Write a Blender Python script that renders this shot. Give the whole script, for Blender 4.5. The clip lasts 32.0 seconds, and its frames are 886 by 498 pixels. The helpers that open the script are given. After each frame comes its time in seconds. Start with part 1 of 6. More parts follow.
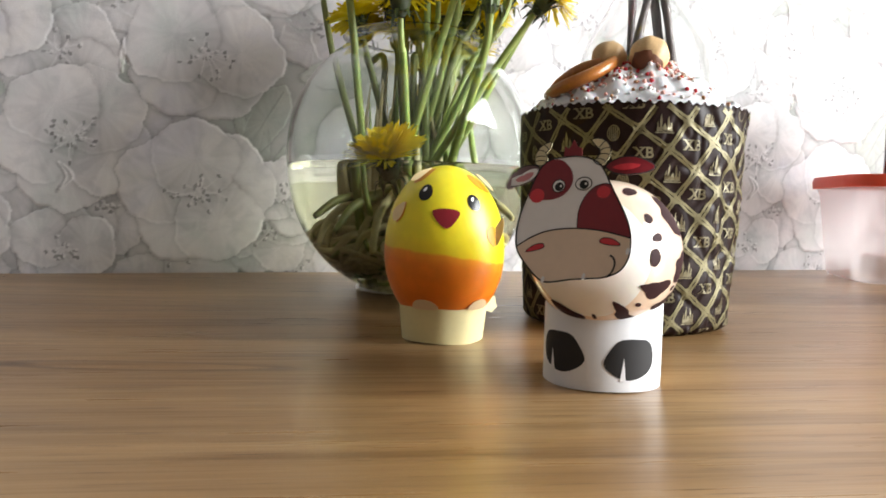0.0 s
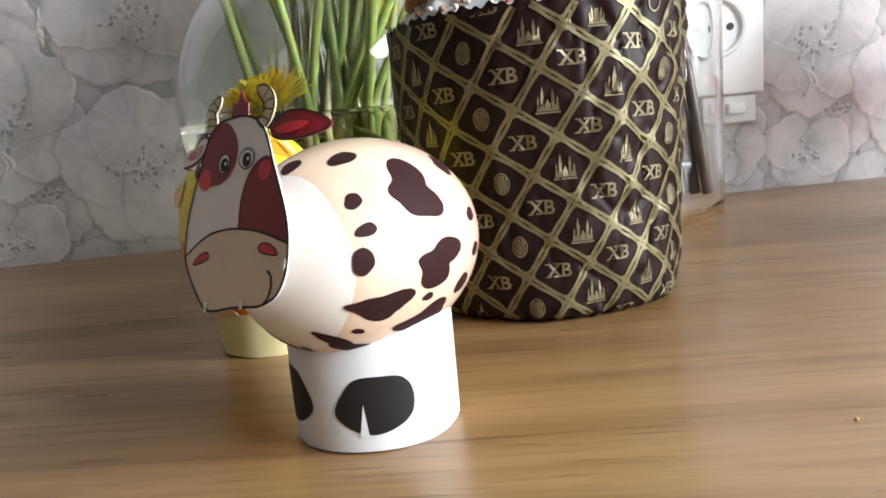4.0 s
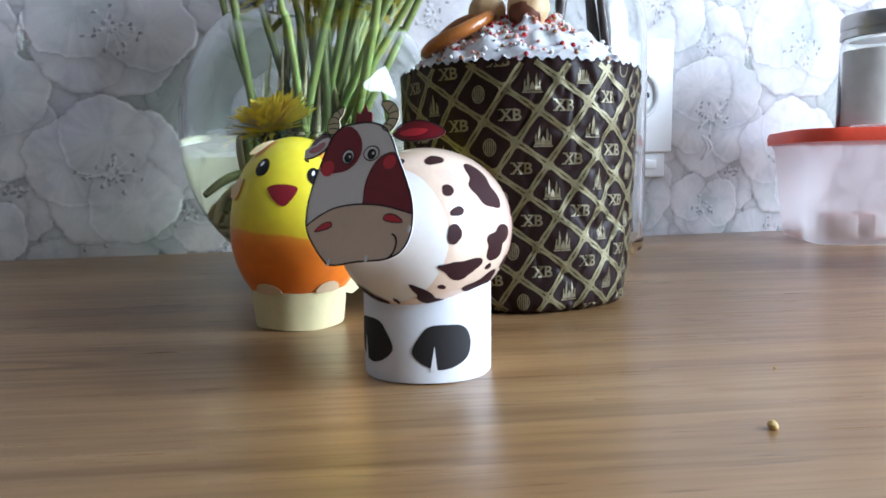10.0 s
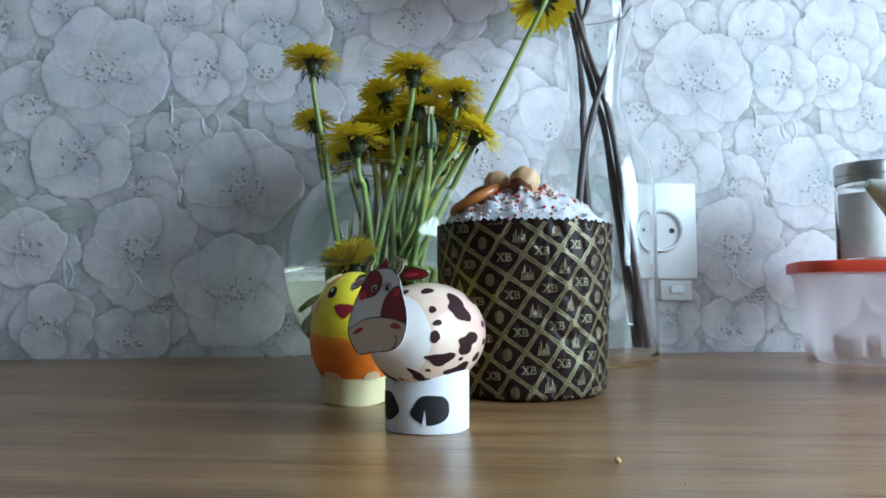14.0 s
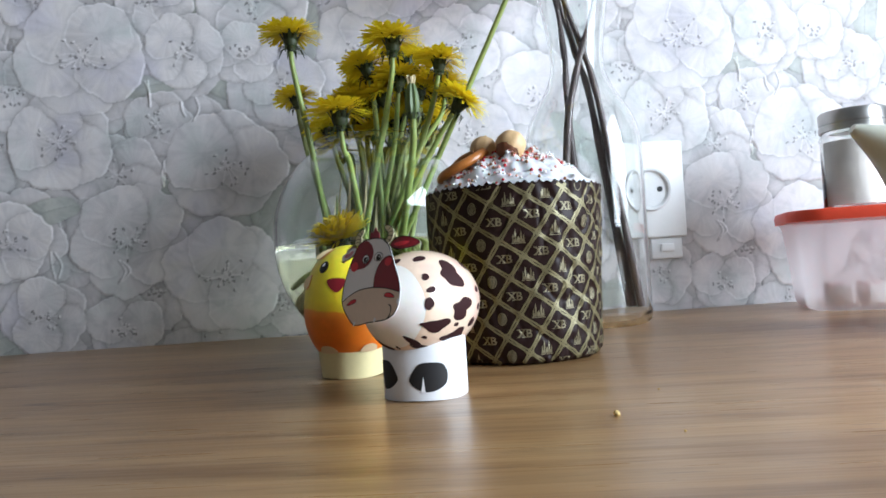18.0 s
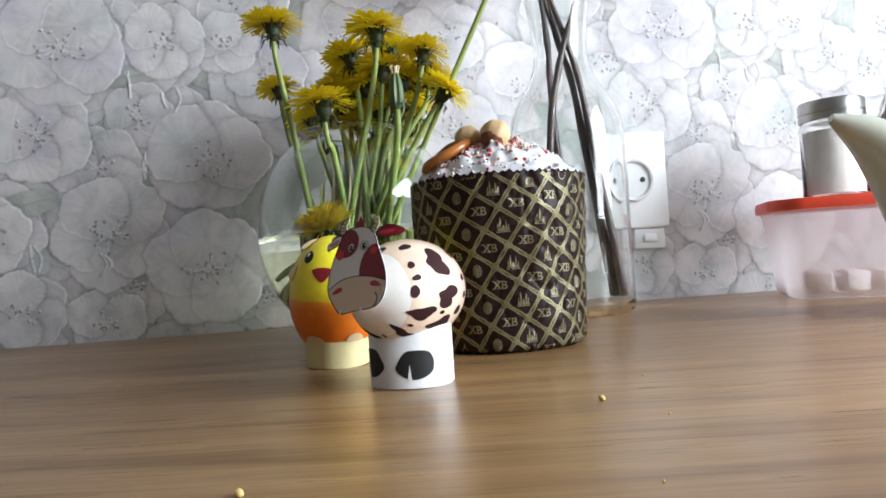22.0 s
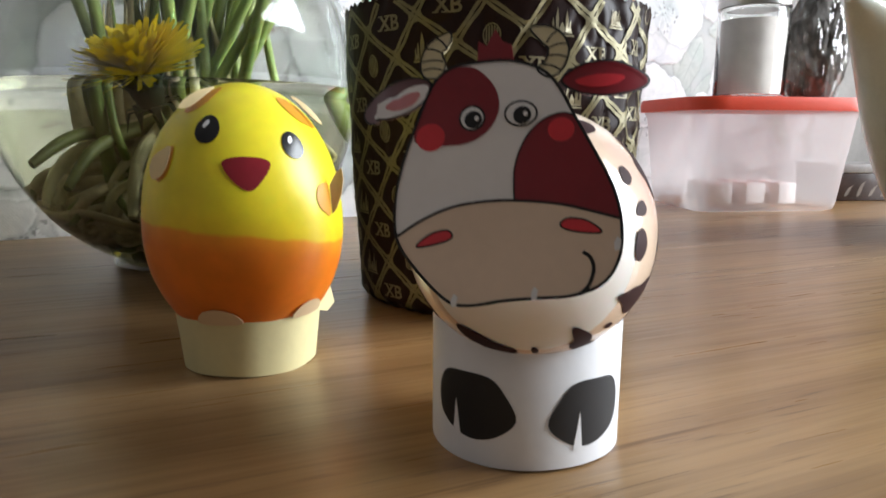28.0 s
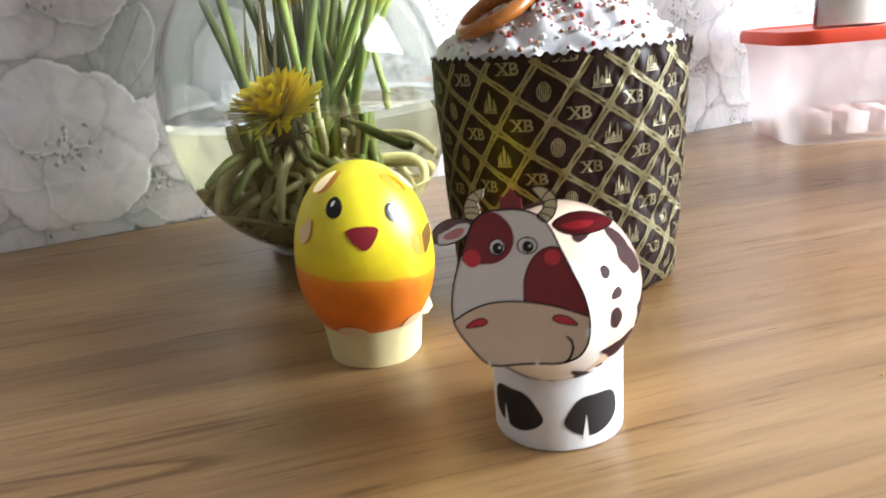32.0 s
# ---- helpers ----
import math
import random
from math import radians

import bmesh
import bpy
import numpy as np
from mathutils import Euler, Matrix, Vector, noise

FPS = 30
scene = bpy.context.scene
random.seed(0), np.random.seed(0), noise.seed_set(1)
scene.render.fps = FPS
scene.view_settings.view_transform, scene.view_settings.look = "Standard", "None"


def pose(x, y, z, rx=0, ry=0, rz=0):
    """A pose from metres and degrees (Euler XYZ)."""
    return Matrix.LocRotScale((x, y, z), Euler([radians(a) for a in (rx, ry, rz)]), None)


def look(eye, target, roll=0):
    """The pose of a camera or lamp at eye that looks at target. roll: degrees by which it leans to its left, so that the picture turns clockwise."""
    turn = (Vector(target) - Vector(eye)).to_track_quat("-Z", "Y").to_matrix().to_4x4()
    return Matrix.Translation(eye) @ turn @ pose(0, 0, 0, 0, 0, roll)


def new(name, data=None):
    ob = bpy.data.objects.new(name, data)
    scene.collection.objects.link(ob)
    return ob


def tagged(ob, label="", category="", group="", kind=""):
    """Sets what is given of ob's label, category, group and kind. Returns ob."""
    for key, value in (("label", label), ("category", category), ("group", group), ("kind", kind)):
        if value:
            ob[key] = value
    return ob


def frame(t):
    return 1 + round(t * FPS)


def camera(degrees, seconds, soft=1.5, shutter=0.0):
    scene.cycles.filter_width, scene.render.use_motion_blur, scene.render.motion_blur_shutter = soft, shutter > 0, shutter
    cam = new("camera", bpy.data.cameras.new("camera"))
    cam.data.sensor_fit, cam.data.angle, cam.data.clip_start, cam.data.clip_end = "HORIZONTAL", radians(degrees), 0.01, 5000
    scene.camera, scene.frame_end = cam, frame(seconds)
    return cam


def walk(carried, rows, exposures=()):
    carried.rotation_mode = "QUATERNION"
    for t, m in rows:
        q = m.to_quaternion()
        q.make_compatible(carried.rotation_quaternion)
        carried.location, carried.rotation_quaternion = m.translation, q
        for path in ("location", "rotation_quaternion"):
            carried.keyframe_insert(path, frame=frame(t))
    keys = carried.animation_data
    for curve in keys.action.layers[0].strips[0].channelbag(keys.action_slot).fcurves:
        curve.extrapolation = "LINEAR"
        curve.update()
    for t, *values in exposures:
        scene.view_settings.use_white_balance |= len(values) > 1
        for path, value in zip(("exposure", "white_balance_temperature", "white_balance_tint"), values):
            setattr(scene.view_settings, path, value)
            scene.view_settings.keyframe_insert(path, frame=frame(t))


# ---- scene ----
cam = camera(67.2, 32.0, soft=1.7, shutter=0.5)
METRES, EYE, TILT, LEAN, TURN = 0.74, 0.0511, -4.016, -1.308, -14.805
ROWS = [
    (0.0, 0.0, 0.0, 0.0, 0.0, 0.0, -0.0),
    (0.5, 0.0002, -0.0002, -0.0008, 1.44, -0.62, 0.63),
    (1.0, 0.0023, -0.0003, -0.0009, 2.12, -1.17, 0.75),
    (1.5, 0.0045, 0.002, -0.0011, 2.8, -1.82, 1.03),
    (2.0, 0.0111, 0.0095, -0.0009, 3.39, -2.52, 1.39),
    (2.5, 0.0502, 0.0413, 0.0089, 4.13, -3.18, 1.83),
    (3.0, 0.098, 0.0709, 0.0099, 6.13, -3.96, 2.88),
    (3.5, 0.1261, 0.0879, 0.0118, 10.2, -5.77, 5.34),
    (5.5, 0.0554, 0.0759, 0.0146, 2.98, -4.7, 7.72),
    (6.0, 0.0224, 0.0694, 0.0123, -0.22, -3.39, 6.6),
    (6.5, 0.0002, 0.072, 0.0081, -3.51, -2.27, 4.83),
    (7.0, -0.0018, 0.0731, 0.0066, -6.15, -1.5, 3.8),
    (7.5, -0.0003, 0.0717, 0.0058, -7.91, -1.16, 3.51),
    (8.0, 0.0104, 0.0661, 0.0079, -7.52, -2.27, 3.87),
    (8.5, 0.0328, 0.0574, 0.0053, -6.23, -2.93, 3.63),
    (9.0, 0.0572, 0.052, 0.0042, -4.93, -2.84, 2.82),
    (9.5, 0.0715, 0.0437, 0.0041, -1.07, -2.6, 2.19),
    (10.0, 0.0749, 0.026, 0.0019, 0.84, -2.61, 1.93),
    (10.5, 0.0758, -0.0011, 0.0051, 1.19, -0.96, 1.42),
    (11.0, 0.0792, -0.0167, 0.0059, 0.25, 5.01, 0.51),
    (11.5, 0.0827, -0.0304, 0.0051, 0.03, 7.45, 0.39),
    (12.0, 0.0859, -0.0574, -0.0006, 0.46, 9.6, 0.26),
    (12.5, 0.1032, -0.0817, -0.0031, 3.44, 11.32, -0.29),
    (13.0, 0.1234, -0.0954, -0.0053, 5.3, 9.67, -0.44),
    (13.5, 0.1356, -0.1024, -0.0043, 8.01, 7.94, -0.41),
    (15.5, 0.1338, -0.1025, -0.0073, 11.03, 7.51, 2.15),
    (16.0, 0.1338, -0.102, -0.0082, 11.21, 7.12, 2.57),
    (16.5, 0.134, -0.1021, -0.0084, 10.48, 6.73, 2.88),
    (17.0, 0.135, -0.1012, -0.0087, 9.69, 6.3, 3.38),
    (17.5, 0.1356, -0.1006, -0.0087, 9.19, 5.94, 3.91),
    (18.0, 0.1351, -0.1008, -0.0085, 8.95, 5.51, 4.02),
    (18.5, 0.1347, -0.1011, -0.0087, 8.88, 5.26, 4.18),
    (19.0, 0.1354, -0.0994, -0.0095, 8.95, 4.95, 4.72),
    (19.5, 0.1358, -0.0998, -0.0098, 8.9, 4.64, 5.23),
    (20.0, 0.1339, -0.102, -0.011, 8.47, 4.56, 4.23),
    (20.5, 0.1342, -0.1021, -0.011, 8.11, 4.65, 4.02),
    (21.0, 0.1346, -0.1016, -0.011, 7.79, 4.73, 4.58),
    (21.5, 0.1341, -0.1019, -0.0112, 7.61, 4.84, 4.66),
    (22.0, 0.134, -0.1012, -0.0115, 7.6, 4.88, 4.48),
    (22.5, 0.1352, -0.1011, -0.0115, 7.53, 4.8, 4.83),
    (23.0, 0.1351, -0.1011, -0.0116, 7.43, 4.74, 5.08),
    (23.5, 0.1346, -0.0994, -0.0122, 7.43, 4.61, 5.01),
    (24.0, 0.1331, -0.0923, -0.0137, 7.47, 3.7, 3.81),
    (24.5, 0.1374, -0.0628, -0.0083, 4.58, 1.38, 2.49),
    (26.5, 0.0635, 0.1047, 0.0019, -8.06, -1.81, 1.54),
    (27.0, 0.0512, 0.1072, 0.0021, -7.43, -3.61, 1.6),
    (27.5, 0.0193, 0.1069, 0.0038, -12.09, -5.51, 1.34),
    (28.0, -0.0017, 0.1205, 0.013, -17.23, -6.63, 2.12),
    (28.5, -0.0164, 0.106, 0.0343, -17.28, -8.02, 3.14),
    (29.0, -0.0335, 0.0942, 0.0497, -15.45, -11.18, 4.35),
    (29.5, -0.0376, 0.0779, 0.0605, -15.66, -13.24, 4.95),
    (30.0, -0.0357, 0.0655, 0.0726, -14.47, -12.85, 5.48),
    (30.5, -0.0319, 0.0526, 0.0742, -12.26, -13.89, 6.09),
    (31.0, -0.0264, 0.0492, 0.0745, -10.97, -15.23, 6.55),
    (31.5, -0.0165, 0.0477, 0.0725, -9.93, -16.22, 6.74),
    (32.0, 0.0081, 0.0534, 0.0746, -7.23, -14.92, 6.8),
]

EXPOSURES = [(0.0, -0.17, 6700, 10), (2.0, -0.12, 6800, 10), (3.2, -0.31, 6600, 10), (6.0, -0.36, 6150, 9), (7.5, -0.29, 5650, 8), (9.0, -0.41, 5350, 8), (10.0, -0.48, 5350, 8), (11.0, -0.47, 5350, 8), (12.0, -0.87, 5100, 0), (13.0, -1.03, 5060, -3), (14.5, -0.9, 5100, 0), (16.0, -0.73, 5250, 4), (17.0, -0.65, 5380, 5), (19.0, -0.56, 6000, 8), (24.0, -0.54, 6100, 8), (27.0, -0.7, 6350, 10), (28.0, -0.54, 6250, 9), (29.0, -0.11, 6250, 10), (30.0, 0.19, 6250, 10), (32.0, 0.15, 6300, 10)]
walk(cam, [(t, pose(0, 0, EYE, TILT, LEAN, TURN) @ pose(METRES * x, METRES * y, METRES * z, 90 + pitch, roll, yaw)) for t, x, y, z, yaw, pitch, roll in ROWS], EXPOSURES)

# ---- daylight: one window to the right of the table ----
WALL_Y = 0.4826
EAST_X = 1.00
WIN = (-0.72, 0.08, 0.08, 0.82)          # y0, y1, z0, z1 of the window's opening
world = bpy.data.worlds.new("sky")
scene.world = world
world.use_nodes = True
sky = world.node_tree.nodes.new("ShaderNodeTexSky")
sky.sky_type = "NISHITA"
sky.sun_disc = False
sky.sun_elevation, sky.sun_rotation = radians(35), radians(60)
world.node_tree.links.new(sky.outputs[0], world.node_tree.nodes["Background"].inputs[0])
world.node_tree.nodes["Background"].inputs[1].default_value = 0.12
lamp = bpy.data.lights.new("window_light", "AREA")
lamp.shape, lamp.size, lamp.size_y = "RECTANGLE", WIN[3] - WIN[2], WIN[1] - WIN[0]
lamp.energy, lamp.color = 50.0, (0.93, 0.97, 1.0)
lamp_ob = new("window_light", lamp)
lamp_ob.matrix_world = look((EAST_X + 0.02, (WIN[0] + WIN[1]) / 2, (WIN[2] + WIN[3]) / 2), (0.0, (WIN[0] + WIN[1]) / 2, (WIN[2] + WIN[3]) / 2))

# ---- materials ----
MATS = {}


def link(m, a, b):
    m.node_tree.links.new(a, b)


def node(m, kind, **values):
    n = m.node_tree.nodes.new("ShaderNode" + kind)
    for k, v in values.items():
        n.inputs[k].default_value = v
    return n


def ramp(m, fac, stops):
    n = m.node_tree.nodes.new("ShaderNodeValToRGB")
    els = n.color_ramp.elements
    while len(els) < len(stops):
        els.new(0.5)
    for e, (p, c) in zip(els, stops):
        e.position, e.color = p, (*c, 1) if len(c) == 3 else c
    link(m, fac, n.inputs[0])
    return n.outputs[0]


def mat(name, color, rough=0.5, metal=0.0, var=0.12, scale=60.0, bump=0.0, bump_scale=300.0, spec=0.5, sheen=0.0, sub=0.0, coat=0.0):
    """A plain surface with two scales of colour variation and a fine relief."""
    m = bpy.data.materials.new(name)
    m.use_nodes = True
    b = m.node_tree.nodes["Principled BSDF"]
    b.inputs["Roughness"].default_value, b.inputs["Metallic"].default_value = rough, metal
    b.inputs["Specular IOR Level"].default_value = spec
    b.inputs["Coat Weight"].default_value = coat
    if sub:
        b.inputs["Subsurface Weight"].default_value, b.inputs["Subsurface Scale"].default_value = sub, 0.003
    tc = node(m, "TexCoord")
    big = node(m, "TexNoise", Scale=scale, Detail=3.0)
    fine = node(m, "TexNoise", Scale=scale * 9, Detail=2.0)
    link(m, tc.outputs["Object"], big.inputs["Vector"])
    link(m, tc.outputs["Object"], fine.inputs["Vector"])
    mix = node(m, "Mix")
    mix.inputs[0].default_value = 0.35
    link(m, big.outputs[0], mix.inputs[2])
    link(m, fine.outputs[0], mix.inputs[3])
    lo = tuple(max(0, c * (1 - var)) for c in color)
    hi = tuple(min(1, c * (1 + var)) for c in color)
    link(m, ramp(m, mix.outputs[0], [(0.3, lo), (0.7, hi)]), b.inputs["Base Color"])
    if bump:
        nz = node(m, "TexNoise", Scale=bump_scale, Detail=4.0)
        link(m, tc.outputs["Object"], nz.inputs["Vector"])
        bp = node(m, "Bump", Strength=bump, Distance=0.0006)
        link(m, nz.outputs[0], bp.inputs["Height"])
        link(m, bp.outputs[0], b.inputs["Normal"])
    MATS[name] = m
    return m


def clear_glass(name, tint=(0.97, 0.985, 0.98), gloss=1.0):
    """Thin clear glass: it lets light straight through and mirrors at a slant."""
    m = bpy.data.materials.new(name)
    m.use_nodes = True
    t = m.node_tree
    t.nodes.remove(t.nodes["Principled BSDF"])
    clear = node(m, "BsdfTransparent", Color=(*tint, 1))
    shine = node(m, "BsdfGlossy", Roughness=0.02)
    lw = node(m, "LayerWeight", Blend=0.5)
    pw = node(m, "Math")
    pw.operation = "POWER"
    pw.inputs[1].default_value = 4.0
    link(m, lw.outputs["Facing"], pw.inputs[0])
    mul = node(m, "Math")
    mul.operation = "MULTIPLY_ADD"
    mul.inputs[1].default_value, mul.inputs[2].default_value = 0.45 * gloss, 0.035 * gloss
    link(m, pw.outputs[0], mul.inputs[0])
    mx = node(m, "MixShader")
    link(m, mul.outputs[0], mx.inputs[0])
    link(m, clear.outputs[0], mx.inputs[1])
    link(m, shine.outputs[0], mx.inputs[2])
    link(m, mx.outputs[0], t.nodes["Material Output"].inputs[0])
    return m


def solid_glass(name, tint):
    """Thick clear glass that bends the view at its edges."""
    m = bpy.data.materials.new(name)
    m.use_nodes = True
    b = m.node_tree.nodes["Principled BSDF"]
    b.inputs["Base Color"].default_value = (*tint, 1)
    b.inputs["Transmission Weight"].default_value = 1.0
    b.inputs["Roughness"].default_value = 0.0
    b.inputs["IOR"].default_value = 1.46
    return m


def water_mat():
    m = bpy.data.materials.new("water")
    m.use_nodes = True
    b = m.node_tree.nodes["Principled BSDF"]
    b.inputs["Base Color"].default_value = (0.97, 0.97, 0.93, 1)
    b.inputs["Transmission Weight"].default_value = 1.0
    b.inputs["Roughness"].default_value = 0.0
    b.inputs["IOR"].default_value = 1.33
    return m


def milky_plastic():
    m = bpy.data.materials.new("milky_plastic")
    m.use_nodes = True
    t = m.node_tree
    b = t.nodes["Principled BSDF"]
    b.inputs["Base Color"].default_value = (0.95, 0.94, 0.94, 1)
    b.inputs["Roughness"].default_value = 0.35
    through_ = node(m, "BsdfTransparent", Color=(0.96, 0.94, 0.95, 1))
    glow = node(m, "BsdfTranslucent", Color=(0.97, 0.96, 0.96, 1))
    m1, m2 = node(m, "MixShader"), node(m, "MixShader")
    m1.inputs[0].default_value, m2.inputs[0].default_value = 0.80, 0.60
    link(m, b.outputs[0], m1.inputs[1])
    link(m, glow.outputs[0], m1.inputs[2])
    link(m, m1.outputs[0], m2.inputs[1])
    link(m, through_.outputs[0], m2.inputs[2])
    link(m, m2.outputs[0], t.nodes["Material Output"].inputs[0])
    return m


def wood_mat():
    """Laminate with an oak print: long grain along x, pores, darker heart streaks, satin gloss."""
    m = bpy.data.materials.new("oak_laminate")
    m.use_nodes = True
    b = m.node_tree.nodes["Principled BSDF"]
    tc = node(m, "TexCoord")
    turn = node(m, "Mapping")
    turn.inputs["Rotation"].default_value = (0, 0, radians(8.5))
    link(m, tc.outputs["Object"], turn.inputs["Vector"])

    def grain(sx, sy, scale, detail, dist=0.0, off=0.0):
        mp = node(m, "Mapping")
        mp.inputs["Scale"].default_value = (sx, sy, 1)
        mp.inputs["Location"].default_value = (off, off * 0.7, 0)
        n = node(m, "TexNoise", Scale=scale, Detail=detail, Distortion=dist)
        link(m, turn.outputs[0], mp.inputs["Vector"])
        link(m, mp.outputs[0], n.inputs["Vector"])
        return n.outputs[0]

    broad = grain(1.1, 11, 2.4, 4, 0.9)
    mid = grain(2.2, 46, 2.2, 5, 1.0, 3.1)
    fine = grain(9, 300, 2.0, 4, 0.25, 7.7)
    pore = grain(22, 620, 1.7, 2, 0.0, 1.3)
    streak = grain(1.5, 24, 1.9, 4, 1.4, 11.0)

    def times(col, fac, amount, stops):
        mx = node(m, "MixRGB")
        mx.blend_type = "MULTIPLY"
        if isinstance(amount, float):
            mx.inputs[0].default_value = amount
        else:
            link(m, amount, mx.inputs[0])
        link(m, col, mx.inputs[1])
        link(m, ramp(m, fac, stops), mx.inputs[2])
        return mx.outputs[0]

    where = grain(1.4, 8.0, 2.0, 3, 0.8, 9.9)
    bold = ramp(m, where, [(0.40, (0.12, 0.12, 0.12)), (0.58, (0.72, 0.72, 0.72))])
    calm = ramp(m, where, [(0.36, (0.75, 0.75, 0.75)), (0.60, (0.25, 0.25, 0.25))])
    zone = grain(3.0, 7.0, 2.0, 2, 0.5, 5.3)
    line_ = grain(5.0, 150, 2.0, 3, 0.5, 2.2)
    dash = grain(24, 520, 1.6, 2, 0.3, 4.4)
    vein = grain(2.6, 70, 2.0, 6, 2.2, 8.1)
    col = ramp(m, broad, [(0.28, (0.256, 0.140, 0.055)), (0.5, (0.344, 0.203, 0.087)), (0.72, (0.424, 0.267, 0.122))])
    col = times(col, zone, 0.7, [(0.35, (0.74, 0.70, 0.66)), (0.55, (1.0, 1.0, 1.0)), (0.7, (1.08, 1.08, 1.06))])
    col = times(col, mid, calm, [(0.30, (0.60, 0.55, 0.51)), (0.47, (1.0, 1.0, 1.0)), (0.75, (1.14, 1.12, 1.08))])
    col = times(col, line_, bold, [(0.31, (0.45, 0.38, 0.33)), (0.38, (0.84, 0.80, 0.77)), (0.46, (1.0, 1.0, 1.0)), (0.66, (1.0, 1.0, 1.0)), (0.76, (1.16, 1.14, 1.10))])
    col = times(col, vein, bold, [(0.30, (0.56, 0.50, 0.46)), (0.42, (0.88, 0.85, 0.83)), (0.50, (1.0, 1.0, 1.0)), (0.54, (0.84, 0.81, 0.79)), (0.58, (1.0, 1.0, 1.0)), (0.70, (1.14, 1.13, 1.10))])
    col = times(col, dash, 0.65, [(0.26, (0.30, 0.25, 0.23)), (0.33, (0.78, 0.75, 0.73)), (0.37, (1.0, 1.0, 1.0))])
    col = times(col, fine, 0.3, [(0.34, (0.66, 0.62, 0.58)), (0.52, (1.0, 1.0, 1.0)), (0.75, (1.10, 1.08, 1.05))])
    col = times(col, streak, 0.4, [(0.26, (0.38, 0.32, 0.28)), (0.32, (0.70, 0.64, 0.58)), (0.37, (1.0, 1.0, 1.0)), (0.64, (1.0, 1.0, 1.0)), (0.70, (1.18, 1.14, 1.07))])
    col = times(col, pore, 0.6, [(0.27, (0.38, 0.34, 0.31)), (0.33, (1.0, 1.0, 1.0))])
    # one long pale flame with dark borders in the oak figure
    mp = node(m, "Mapping")
    mp.vector_type = "TEXTURE"
    mp.inputs["Location"].default_value = (-0.277, 0.2150, 0)
    mp.inputs["Scale"].default_value = (0.056, 0.0062, 1e6)
    mp.inputs["Rotation"].default_value = (0, 0, radians(-14))
    link(m, tc.outputs["Object"], mp.inputs["Vector"])
    ln = node(m, "VectorMath")
    ln.operation = "LENGTH"
    warp = node(m, "MixRGB")
    warp.blend_type = "ADD"
    warp.inputs[0].default_value = 0.35
    wn = node(m, "TexNoise", Scale=1.2, Detail=3.0)
    link(m, mp.outputs[0], wn.inputs["Vector"])
    link(m, mp.outputs[0], warp.inputs[1])
    link(m, wn.outputs["Color"], warp.inputs[2])
    link(m, warp.outputs[0], ln.inputs[0])
    col = times(col, ln.outputs["Value"], 0.9, [(0.0, (1.20, 1.18, 1.14)), (0.60, (1.16, 1.15, 1.12)), (0.78, (0.45, 0.39, 0.36)), (0.92, (0.80, 0.77, 0.75)), (1.0, (1.0, 1.0, 1.0))])
    b.inputs["Specular IOR Level"].default_value = 0.5
    link(m, col, b.inputs["Base Color"])
    r = ramp(m, fine, [(0.3, (0.36, 0.36, 0.36)), (0.7, (0.27, 0.27, 0.27))])
    link(m, r, b.inputs["Roughness"])
    bp = node(m, "Bump", Strength=0.25, Distance=0.0002)
    link(m, pore, bp.inputs["Height"])
    link(m, bp.outputs[0], b.inputs["Normal"])
    return m


